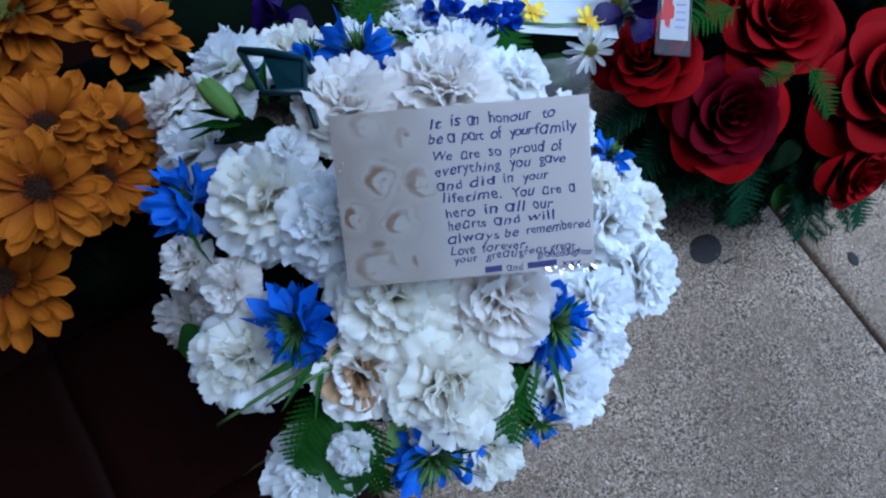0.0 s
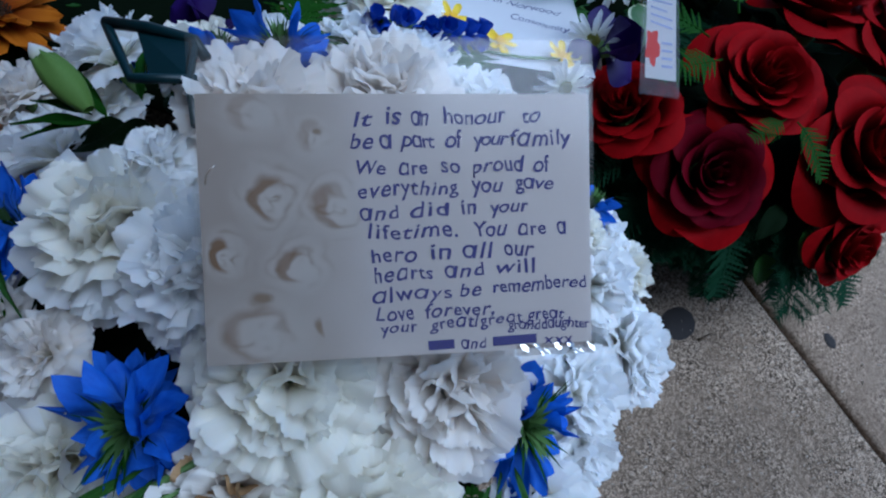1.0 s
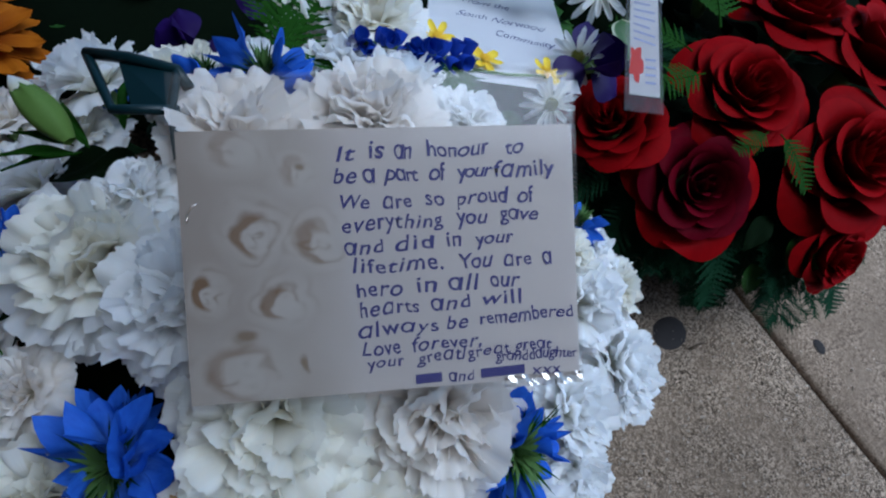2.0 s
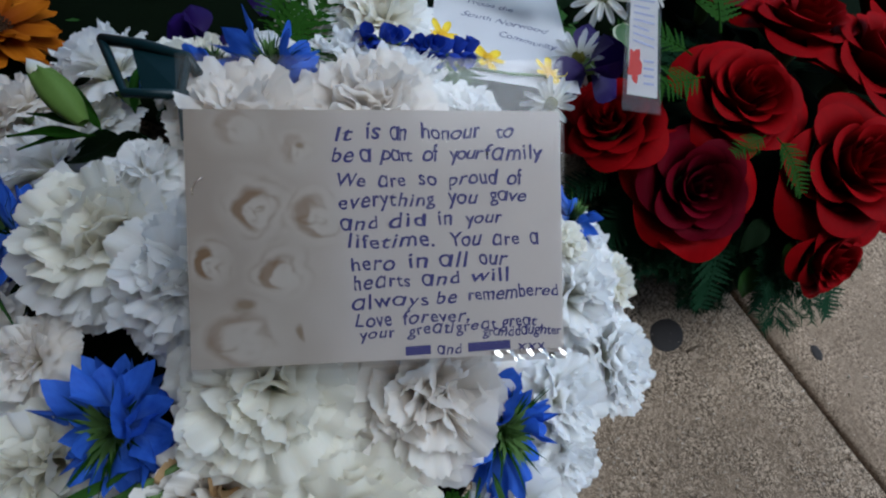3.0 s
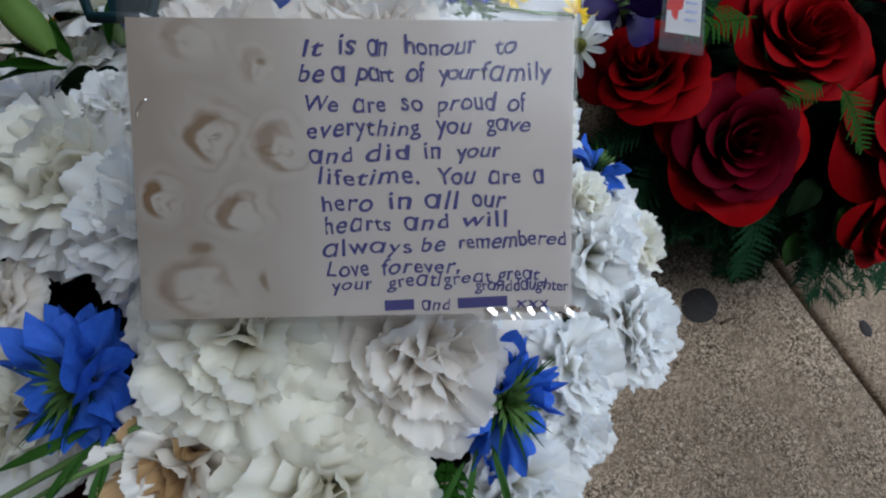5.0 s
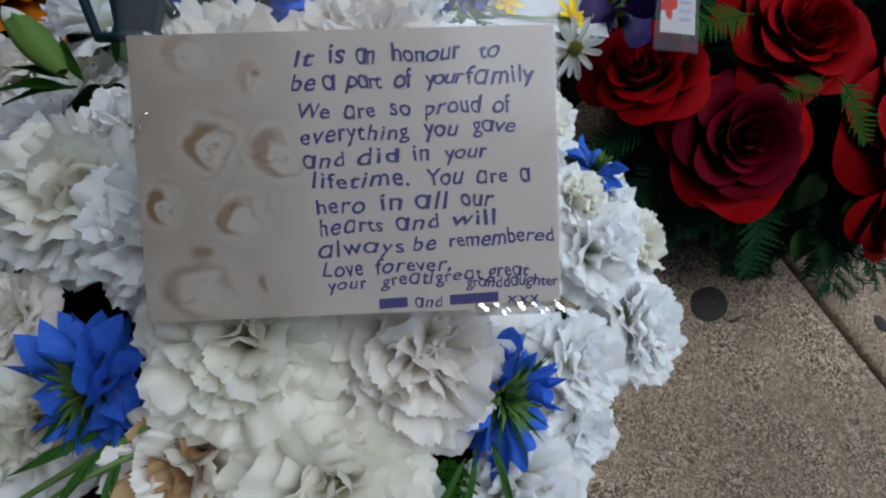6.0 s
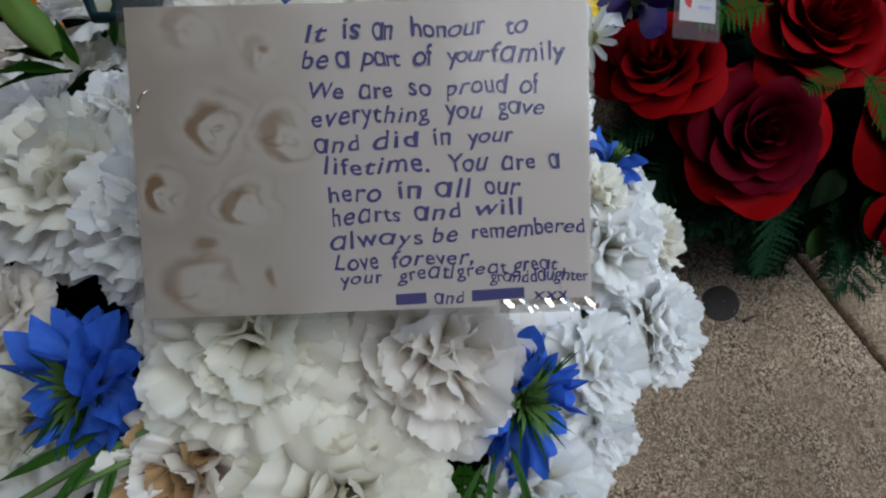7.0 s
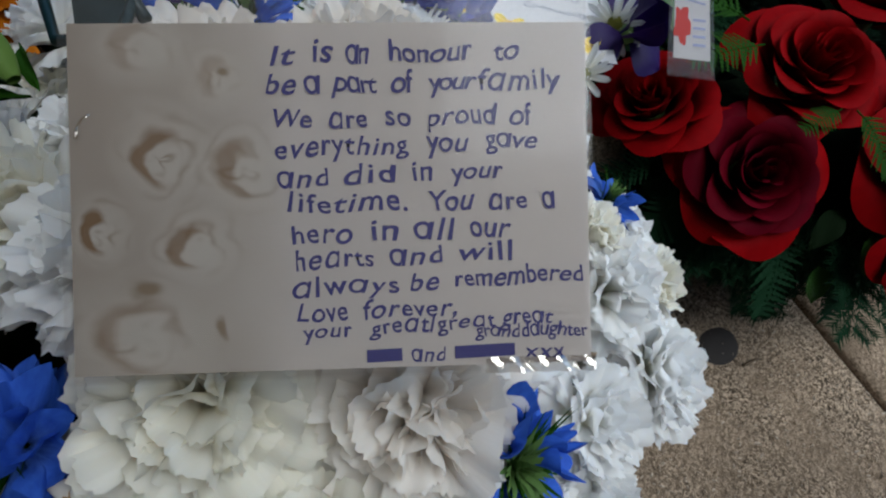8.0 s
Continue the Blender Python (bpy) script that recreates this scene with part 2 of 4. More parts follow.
def photo_material():
    """The printed half of the message card: faded cream roses that dissolve into white paper."""
    m = Mat("printed_card", 0.45)
    vec = m.coord("UV")
    wob = m.node("ShaderNodeTexNoise", Scale=7.0, Detail=3.0, Vector=vec).outputs["Color"]
    vec = m.node("ShaderNodeMix", Factor=0.035)
    vec.data_type, vec.blend_type = "RGBA", "ADD"
    m.put(vec.inputs["Factor"], 0.09)
    m.put(vec.inputs[6], m.coord("UV"))
    m.put(vec.inputs[7], wob)
    s = m.node("ShaderNodeSeparateXYZ", Vector=vec.outputs[2])
    u, v = m.math("SUBTRACT", s.outputs[0], 0.045), m.math("SUBTRACT", s.outputs[1], 0.045)

    def spot(cu, cv, ru, rv):
        a = m.math("DIVIDE", m.math("SUBTRACT", u, cu), ru)
        b = m.math("DIVIDE", m.math("SUBTRACT", v, cv), rv)
        return m.math("SQRT", m.math("ADD", m.math("MULTIPLY", a, a), m.math("MULTIPLY", b, b)))

    col = m.ramp(u, (0.05, (0.54, 0.48, 0.42)), (0.27, (0.65, 0.60, 0.55)), (0.42, (0.76, 0.71, 0.675)))
    tone = m.noise(5.0, 3.0, 0.5, m.coord("UV"))
    col = m.mix(m.math("MULTIPLY", m.ramp(u, (0.30, (1.0,)), (0.42, (0.0,))), m.math("MULTIPLY", tone, 0.5)), col, (0.48, 0.41, 0.34))
    roses = [(0.13, 0.93, 0.085, 0.11, 0.35), (0.28, 0.85, 0.07, 0.09, 0.35), (0.17, 0.62, 0.09, 0.13, 0.8), (0.32, 0.59, 0.075, 0.12, 0.6), (0.05, 0.41, 0.05, 0.09, 0.9), (0.23, 0.37, 0.075, 0.10, 0.7), (0.12, 0.11, 0.14, 0.16, 0.5)]
    for cu, cv, ru, rv, deep in roses:
        d = spot(cu, cv, ru * 1.35, rv * 1.35)
        fade = m.ramp(d, (0.25, (1.0,)), (1.25, (0.0,)))
        ang = m.math("ARCTAN2", m.math("SUBTRACT", v, cv), m.math("SUBTRACT", u, cu))
        petals = m.math("ADD", m.math("MULTIPLY", d, 17.0), m.math("MULTIPLY", m.math("SINE", m.math("ADD", m.math("MULTIPLY", ang, 3.0), cu * 60)), 1.9))
        edge = m.math("POWER", m.math("ADD", m.math("MULTIPLY", m.math("SINE", m.math("ADD", petals, ang)), 0.5), 0.5), 3.0)
        broken = m.ramp(m.noise(11.0, 2.0, 0.5, m.coord("UV")), (0.40, (0.0,)), (0.58, (1.0,)))
        col = m.mix(m.math("MULTIPLY", fade, 0.75), col, (0.74, 0.70, 0.645))
        col = m.mix(m.math("MULTIPLY", m.math("MULTIPLY", edge, broken), m.math("MULTIPLY", fade, 0.9 * deep)), col, (0.33, 0.24, 0.155))
        heart = m.math("MULTIPLY", m.ramp(spot(cu - 0.008, cv, ru * 0.62, rv * 0.74), (0.70, (1.0,)), (1.0, (0.0,))), m.ramp(spot(cu + 0.012, cv - 0.012, ru * 0.46, rv * 0.56), (0.75, (0.0,)), (1.15, (1.0,))))
        col = m.mix(m.math("MULTIPLY", heart, deep), col, (0.27, 0.15, 0.055))
    for cu, cv, ru, rv in ((0.128, 0.245, 0.035, 0.035), (0.275, 0.13, 0.016, 0.05), (0.29, 0.865, 0.02, 0.02)):
        col = m.mix(m.math("MULTIPLY", m.ramp(spot(cu, cv, ru, rv), (0.4, (1.0,)), (1.0, (0.0,))), 0.75), col, (0.30, 0.20, 0.10))
    m.color(col)
    m.bump(m.noise(600.0), 0.08, 0.0002)
    return m.m


PRINT = photo_material()


# ---- builders ----
def mesh_from(name, verts, faces, mat, uvs=None, smooth=True):
    me = bpy.data.meshes.new(name)
    me.from_pydata([tuple(v) for v in verts], [], faces)
    if uvs is not None:
        lay = me.uv_layers.new(name="uv")
        idx = np.zeros(len(me.loops), dtype=np.int32)
        me.loops.foreach_get("vertex_index", idx)
        lay.data.foreach_set("uv", np.array(uvs, dtype=np.float32)[idx].ravel())
    if smooth:
        me.polygons.foreach_set("use_smooth", [True] * len(me.polygons))
    me.materials.append(mat)
    me.update()
    return me


def sheet(name, fn, nu, nv, mat, smooth=True):
    """A grid mesh from fn(u, v), u from -1 to 1 across and v from 0 to 1 along."""
    vs, uv = [], []
    for j in range(nv + 1):
        for i in range(nu + 1):
            u, v = 2 * i / nu - 1, j / nv
            vs.append(fn(u, v))
            uv.append((u * 0.5 + 0.5, v))
    w = nu + 1
    fs = [(j * w + i, j * w + i + 1, (j + 1) * w + i + 1, (j + 1) * w + i) for j in range(nv) for i in range(nu)]
    return mesh_from(name, vs, fs, mat, uv, smooth)


def part(name, data, material, parent, label="", m=None):
    """Links a mesh, or a bmesh, as one object under a thing or a part."""
    if isinstance(data, bmesh.types.BMesh):
        me = bpy.data.meshes.new(name)
        data.to_mesh(me)
        data.free()
        me.materials.append(material)
        me.polygons.foreach_set("use_smooth", [True] * len(me.polygons))
        data = me
    ob = new(name, data)
    ob.parent = parent
    if m is not None:
        ob.matrix_basis = m
    return tagged(ob, label)


def thing(name, label, category, m=None, group="", kind="", data=None):
    ob = new(name, data)
    if m is not None:
        ob.matrix_basis = m
    return tagged(ob, label, category, group, kind)


def aim(p, axis, spin=0.0, scale=1.0):
    """A pose at p whose z axis points along axis."""
    q = Vector(axis).normalized().to_track_quat("Z", "Y")
    return Matrix.Translation(p) @ q.to_matrix().to_4x4() @ Matrix.Rotation(spin, 4, "Z") @ Matrix.Scale(scale, 4)


def tube(points, radius, sides=6, taper=1.0):
    """Vertices and faces of a tube along points."""
    pts = [Vector(p) for p in points]
    vs, fs = [], []
    for k, p in enumerate(pts):
        d = (pts[min(k + 1, len(pts) - 1)] - pts[max(k - 1, 0)]).normalized()
        q = d.to_track_quat("Z", "Y")
        r = radius * (1 + (taper - 1) * k / (len(pts) - 1))
        for s in range(sides):
            a = 2 * math.pi * s / sides
            vs.append(p + q @ Vector((r * math.cos(a), r * math.sin(a), 0)))
    for k in range(len(pts) - 1):
        for s in range(sides):
            t = (s + 1) % sides
            fs.append((k * sides + s, k * sides + t, (k + 1) * sides + t, (k + 1) * sides + s))
    fs.append(tuple(range(sides - 1, -1, -1)))
    fs.append(tuple(range((len(pts) - 1) * sides, len(pts) * sides)))
    return vs, fs


def arc(a, b, lift, n=7):
    """Points from a to b that bow upwards by lift."""
    a, b = Vector(a), Vector(b)
    return [a.lerp(b, k / n) + Vector((0, 0, lift * 4 * (k / n) * (1 - k / n))) for k in range(n + 1)]


def join(chunks):
    vs, fs = [], []
    for v, f in chunks:
        o = len(vs)
        vs += v
        fs += [tuple(i + o for i in q) for q in f]
    return vs, fs


def tri_wave(x):
    return 2 * abs(2 * (x - math.floor(x + 0.5))) - 1


# ---- flower parts, made once and shared ----
CARN_LAYERS = [(64, 132, 1.02, 0.74, 0.060), (50, 112, 1.03, 0.72, 0.075), (38, 95, 1.01, 0.68, 0.095), (26, 78, 0.98, 0.62, 0.12), (12, 60, 0.96, 0.54, 0.13), (-12, 42, 0.93, 0.46, 0.14), (-38, 24, 0.86, 0.40, 0.12)]
CARN_COUNTS = (9, 9, 9, 9, 9, 8, 6)


def carnation_petal(layer, seed, mat):
    """A broad fan with a soft fold or two, a frilled rim and a toothed edge."""
    a0, a1, length, width, ruffle = CARN_LAYERS[layer]
    rng = random.Random(seed * 31 + layer)
    f, ph, ph2, ph3 = rng.uniform(0.9, 1.6), rng.uniform(0, 6.3), rng.uniform(0, 6.3), rng.uniform(0, 6.3)
    frill, teeth, notch, bend = rng.uniform(3.0, 4.4), rng.uniform(11, 15), rng.uniform(0, 1), rng.uniform(-10, 10)
    steps = 40
    rr, zz = [0.04], [0.0]
    for k in range(steps):
        a = radians(a0 + (a1 + bend - a0) * (k / steps) ** 1.4)
        rr.append(rr[-1] + math.sin(a) / steps)
        zz.append(zz[-1] + math.cos(a) / steps)

    def at(u, v):
        top = length * (1 - 0.13 * u * u + v ** 4 * (0.030 * tri_wave(u * teeth * 0.5 + notch) * (0.6 + 0.4 * math.sin(u * 9 + ph3)) + 0.035 * math.sin(u * 5 + ph)))
        w = v * top
        k = min(int(w * steps), steps - 1)
        g = w * steps - k
        r, z = rr[k] + (rr[k + 1] - rr[k]) * g, zz[k] + (zz[k + 1] - zz[k]) * g
        a = radians(a0 + (a1 + bend - a0) * min(w, 1) ** 1.4)
        d = ruffle * w ** 1.6 * math.sin(u * math.pi * f + ph) + 0.050 * w ** 4 * math.sin(u * math.pi * frill + ph2)
        x = u * width * (0.10 + 0.90 * w ** 0.85)
        r -= 0.30 * x * x
        return (x, r - d * math.cos(a), z + d * math.sin(a))

    return sheet("petal", at, 34, 7, mat)


def petal_set(mat, variants=3):
    return [[carnation_petal(l, s, mat) for s in range(variants)] for l in range(len(CARN_LAYERS))]


PETALS = {"white": petal_set(WHITE, 4), "cream": petal_set(CREAM), "blush": petal_set(BLUSH), "wilted": petal_set(WILTED, 2), "brown": petal_set(BROWNED, 2)}


def calyx_mesh():
    vs, fs = tube([(0, 0, -0.55), (0, 0, -0.4), (0, 0, -0.1), (0, 0, 0.12)], 0.10, 9, 2.2)
    return mesh_from("calyx", vs, fs, STEM)


CALYX = calyx_mesh()
LOWCUP = mesh_from("calyx", *tube([(0, 0, -0.55), (0, 0, -0.3), (0, 0, -0.12), (0, 0, -0.03)], 0.08, 9, 2.0), STEM)


def carnation(parent, p, axis, size, kind="white", seed=0, label=""):
    rng = random.Random(seed)
    head = part("carnation", CALYX, None, parent, label, aim(p, axis, rng.uniform(0, 6.3), size))
    for layer, count in enumerate(CARN_COUNTS):
        turn = rng.uniform(0, 6.3)
        count = count if size > 0.0268 else max(4, round(count * 0.66))
        for k in range(count):
            use = PETALS[kind]
            if kind == "white" and layer >= 3 and seed % 3 == 0:
                use = PETALS["cream"]
            if kind == "wilted" and layer >= 4 and (layer > 5 or k % 2):
                use = PETALS["brown"]
            me = use[layer][rng.randrange(len(use[layer]))]
            sc = rng.uniform(0.88, 1.1)
            q = Matrix.Rotation(turn + 2 * math.pi * (k + rng.uniform(-0.5, 0.5)) / count, 4, "Z") @ Matrix.Rotation(radians(rng.uniform(-8, 8) * (1 + layer * 0.40)), 4, "X") @ Matrix.Rotation(radians(rng.uniform(-16, 16)), 4, "Y") @ Matrix.Diagonal((sc * rng.uniform(0.9, 1.15), sc, sc, 1))
            part("petal", me, None, head, "", q)
    return head


def blue_floret(seed):
    """A slit trumpet with pointed lobes that flare at the mouth, of unit length along y."""
    rng = random.Random(seed + 500)
    ph, slit, bend = rng.uniform(0, 6.3), rng.uniform(0.58, 0.74), rng.uniform(-0.35, 0.40)
    lobes = rng.choice((4, 5, 5, 6))
    lens = [rng.uniform(0.74, 1.16) for _ in range(8)]

    def at(u, v):
        a = math.pi * u * 0.92
        k = (u * 0.5 + 0.5) * lobes
        point = 1 - abs(2 * (k - math.floor(k)) - 1) if k < lobes else 0.0
        reach = lens[min(int(k), lobes - 1)]
        y = v * (slit + (reach - slit) * point ** 0.85)
        r = 0.06 + 0.46 * v ** 1.4 * (0.80 + 0.20 * point) + 0.06 * v * math.sin(3 * a + ph)
        return (r * math.cos(a + 0.5 * v), y, r * math.sin(a + 0.5 * v) * 0.75 + bend * v * v + 0.03 * math.sin(9 * v + ph))

    return sheet("floret", at, 30, 7, BLUE)


BLUEPETALS = [blue_floret(s) for s in range(6)]


def needle_tuft(n, length, mat, seed, spread=0.9, thick=0.03):
    rng = random.Random(seed)
    chunks = []
    for k in range(n):
        a, s = rng.uniform(0, 6.3), spread * rng.random() ** 0.6
        d = Vector((math.cos(a) * s, math.sin(a) * s, 1)).normalized() * length * rng.uniform(0.6, 1.1)
        side = Vector((-math.sin(a), math.cos(a), 0)) * thick
        up = Vector((0, 0, 0.12 * length))
        chunks.append(([-side, side, d * 0.55 + side * 1.2 + up, d * 0.55 - side * 1.2 + up, d], [(0, 1, 2, 3), (3, 2, 4)]))
    vs, fs = join(chunks)
    return mesh_from("needle_leaves", vs, fs, mat)


TUFTS = [needle_tuft(64, 0.62, TUFTGREEN, s, 1.1, 0.035) for s in range(2)]
RUFF = needle_tuft(26, 1.0, FERN, 7, 2.2, 0.02)


def blue_flower(parent, p, axis, size, seed=0, n=11, label="bright blue pointed flower with a feathery green centre"):
    rng = random.Random(seed + 90)
    head = part("blue_flower", TUFTS[seed % 2], None, parent, label, aim(p, axis, rng.uniform(0, 6.3), size))
    n = round(n * 0.75)
    for k in range(n):
        tilt = rng.uniform(10, 60) if k % 3 == 2 else rng.uniform(-35, 30)
        sc = rng.uniform(0.68, 1.02)
        q = Matrix.Rotation(2 * math.pi * (k + rng.uniform(-0.55, 0.55)) / n, 4, "Z") @ Matrix.Translation((0, 0.10, 0)) @ Matrix.Rotation(radians(tilt), 4, "X") @ Matrix.Rotation(radians(rng.uniform(-25, 25)), 4, "Y") @ Matrix.Diagonal((sc, sc, sc, 1))
        part("floret", BLUEPETALS[rng.randrange(6)], None, head, "", q @ Matrix.Rotation(rng.uniform(0, 6.3), 4, "Y"))
    part("needle_leaf_ruff", RUFF, None, head, "fine green leaves", Matrix.Translation((0, 0, -0.12)))
    return head


ROSE_N = 30


def rose_petal(i, variant, mat):
    rng = random.Random(i * 7 + variant * 101)
    f = i / (ROSE_N - 1)
    base = 0.03 + 0.50 * min(1.0, f / 0.72) + 0.28 * max(0.0, f - 0.72) / 0.28
    half = radians(98 - 40 * min(1, f * 1.5) + rng.uniform(-9, 9))
    height = 0.96 - 0.16 * f - 0.24 * max(0.0, f - 0.6) / 0.4 + rng.uniform(-0.03, 0.03)
    curl = 0.04 + 0.27 * f ** 1.6
    wav, ph = 0.015 + 0.060 * f, rng.uniform(0, 6.3)

    def at(u, v):
        h = v * (1 - 0.34 * abs(u) ** 2.3 - 0.03 * math.sin(u * 4 + ph))
        wid = 0.40 + 0.60 * math.sin(min(1.0, v / 0.6) * math.pi / 2)
        a = u * half * wid
        r = base * (0.30 + 0.70 * math.sin(h * math.pi / 2)) * (1 + 0.17 * u)
        r *= 1 - 0.22 * max(0.0, 1 - 1.6 * f) * h
        over = max(0.0, h - 0.66) / 0.34
        r += curl * over ** 1.8 * (0.85 + 0.25 * math.cos(2 * u)) + wav * v * v * math.sin(u * 3 + ph)
        z = height * h - 0.75 * curl * over ** 2.4 - 0.10
        return (r * math.sin(a), r * math.cos(a), z)

    return sheet("petal", at, 18, 12, mat)


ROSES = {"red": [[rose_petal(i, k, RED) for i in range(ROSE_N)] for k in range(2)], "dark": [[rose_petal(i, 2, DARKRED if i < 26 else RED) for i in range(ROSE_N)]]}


def leaf_mesh(name, mat, wide=0.42, fold=0.25, droop=0.25, tip=0.8):
    def at(u, v):
        w = wide * math.sin(math.pi * v ** tip) if 0 < v < 1 else 0.0
        return (u * w, v, fold * abs(u) * w - droop * v * v + 0.02 * math.sin(9 * v + 4 * u))

    return sheet(name, at, 6, 9, mat)


BROADLEAF = leaf_mesh("leaf", LEAF)
SHADEBROAD = leaf_mesh("leaf", SHADELEAF, 0.25)
PALEBROAD = leaf_mesh("leaf", PALELEAF, 0.22, 0.4, 0.1, 0.7)


def rose(parent, p, axis, size, kind="red", seed=0, label=""):
    rng = random.Random(seed + 17)
    head = part("rose", CALYX, None, parent, label, aim(p, axis, rng.uniform(0, 6.3), size))
    use = ROSES[kind][seed % len(ROSES[kind])]
    for i, me in enumerate(use):
        f = i / (ROSE_N - 1)
        q = Matrix.Rotation(i * 2.39996 + rng.uniform(-0.15, 0.15), 4, "Z") @ Matrix.Rotation(radians(rng.uniform(-5, 5) - 7 * f), 4, "X")
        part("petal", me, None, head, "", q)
    return head


def daisy_petal(wide, cup, seed, mat):
    def at(u, v):
        w = wide * (0.35 + 0.65 * math.sin(math.pi * min(0.93, v * 0.72 + 0.12))) * (1 if v < 0.9 else math.sqrt(max(0.0, 1 - ((v - 0.9) / 0.1) ** 2)) * 0.9 + 0.05)
        return (u * w, 0.16 + 0.84 * v, 0.18 * v - cup * v * v - 0.5 * w * (1 - u * u) + 0.012 * math.cos(u * 9) + 0.02 * math.sin(6 * v + seed))

    return sheet("petal", at, 8, 8, mat)


DAISY = {"orange": [daisy_petal(0.165, c, k, ORANGE) for k, c in enumerate((0.10, 0.22, 0.32))], "white": [daisy_petal(0.10, c, k, WHITE) for k, c in enumerate((0.10, 0.22, 0.32))], "yellow": [daisy_petal(0.22, c, k, YELLOW) for k, c in enumerate((-0.05, 0.1, 0.2))]}


def disc_mesh(name, mat):
    rng = random.Random(3)
    chunks = []
    for k in range(70):
        r = 0.235 * math.sqrt((k + 0.5) / 70)
        a = k * 2.39996
        c = Vector((r * math.cos(a), r * math.sin(a), 0.16 - 1.3 * r * r))
        s = 0.022
        chunks.append(([c + Vector((s, 0, 0)), c + Vector((0, s, 0)), c + Vector((-s, 0, 0)), c + Vector((0, -s, 0)), c + Vector((0, 0, 0.05))], [(0, 1, 4), (1, 2, 4), (2, 3, 4), (3, 0, 4)]))
    ring = [Vector((0.25 * math.cos(a), 0.25 * math.sin(a), 0.02)) for a in np.linspace(0, 2 * math.pi, 16, endpoint=False)]
    chunks.append((ring + [Vector((0, 0, 0.15))], [(k, (k + 1) % 16, 16) for k in range(16)]))
    vs, fs = join(chunks)
    return mesh_from(name, vs, fs, mat)


DISCS = {"orange": disc_mesh("disc", DISC), "white": disc_mesh("disc", GREENDISC), "yellow": disc_mesh("disc", YELLOW), "green": disc_mesh("disc", GREENDISC)}


def daisy(parent, p, axis, size, kind="orange", seed=0, counts=(15, 13), name="chrysanthemum", disc=None, label=""):
    rng = random.Random(seed + 33)
    head = part(name, LOWCUP, None, parent, label, aim(p, axis, rng.uniform(0, 6.3), size))
    for row, n in enumerate(counts):
        for k in range(n):
            sc = rng.uniform(0.9, 1.08) * (1.0 if row == 0 else 0.86)
            q = Matrix.Rotation(2 * math.pi * (k + 0.5 * row + rng.uniform(-0.2, 0.2)) / n, 4, "Z") @ Matrix.Rotation(radians(rng.uniform(-12, 14) + 16 * row), 4, "X") @ Matrix.Rotation(radians(rng.uniform(-12, 12)), 4, "Y") @ Matrix.Diagonal((sc, sc, sc, 1))
            part("petal", DAISY[kind][rng.randrange(3)], None, head, "", q)
    part("disc", DISCS[disc or kind], None, head, "", Matrix.Translation((0, 0, 0.03)))
    return head


def frond(name, mat, pairs=13, width=0.34, lobes=5, curve=0.25, seed=0):
    """A fern leaf of unit length along y: a stalk and lobed leaflets in pairs."""
    rng = random.Random(seed)
    chunks = [tube([(0, k / 8, -curve * (k / 8) ** 2) for k in range(9)], 0.012, 5, 0.3)]
    for k in range(pairs):
        v = 0.14 + 0.84 * k / pairs
        ln = width * (math.sin(math.pi * (0.16 + 0.80 * v)) ** 0.8) * rng.uniform(0.9, 1.08)
        for side in (-1, 1):
            base = Vector((0, v, -curve * v * v))
            d = Vector((side * math.cos(0.55), math.sin(0.55), rng.uniform(-0.25, 0.1)))
            n = Vector((-side * math.sin(0.55), math.cos(0.55), 0))
            vs = [base]
            for j in range(1, lobes * 2):
                t = j / (lobes * 2)
                w = 0.030 * (1 - t) ** 0.6 * (1.35 if j % 2 else 0.5)
                vs += [base + d * ln * t + n * w, base + d * ln * t - n * w]
            vs.append(base + d * ln)
            m = lobes * 2 - 1
            fs = [(0, 2, 1)] + [(1 + 2 * j, 2 + 2 * j, 4 + 2 * j, 3 + 2 * j) for j in range(m - 1)] + [(2 * m - 1, 2 * m, 2 * m + 1)]
            chunks.append((vs, fs))
    vs, fs = join(chunks)
    return mesh_from(name, vs, fs, mat, None, False)


FRONDS = [frond("fern_leaf", FERN, 13, 0.36, 5, c, s) for s, c in enumerate((0.15, 0.4))]
DARKFROND = frond("fern_leaf", CONIFER, 14, 0.30, 5, 0.4, 5)


def conifer(seed, mat):
    """A flat spray of fine needles of unit length along y."""
    rng = random.Random(seed)
    chunks = []
    for b in range(11):
        v = b / 11
        ln = (0.46 - 0.28 * v) * rng.uniform(0.8, 1.15)
        for side in ((-1, 1) if b else (0,)):
            a = 0.75 * side
            ln2 = 1.0 if side == 0 else ln
            root = Vector((0, v, -0.25 * v * v)) if side else Vector((0, 0, 0))
            d = Vector((math.sin(a), math.cos(a), rng.uniform(-0.2, 0.15)))
            n = Vector((math.cos(a), -math.sin(a), 0))
            for k in range(int(16 * ln2) + 5):
                t = (k + 1) / (int(16 * ln2) + 6) * ln2
                q = root + d * t + Vector((0, 0, -0.25 * t * t if side == 0 else 0))
                for s in (-1, 1):
                    tip = q + (d * 0.8 + n * s * 0.75 + Vector((0, 0, rng.uniform(-0.3, 0.4)))) * 0.085
                    e = d * 0.013
                    chunks.append(([q - e, q + e, tip], [(0, 1, 2)]))
            chunks.append(tube([root, root + d * ln2], 0.007, 4, 0.4))
    vs, fs = join(chunks)
    return mesh_from("conifer_sprig", vs, fs, mat, None, False)


CONIFERS = [conifer(s, CONIFER) for s in range(3)]


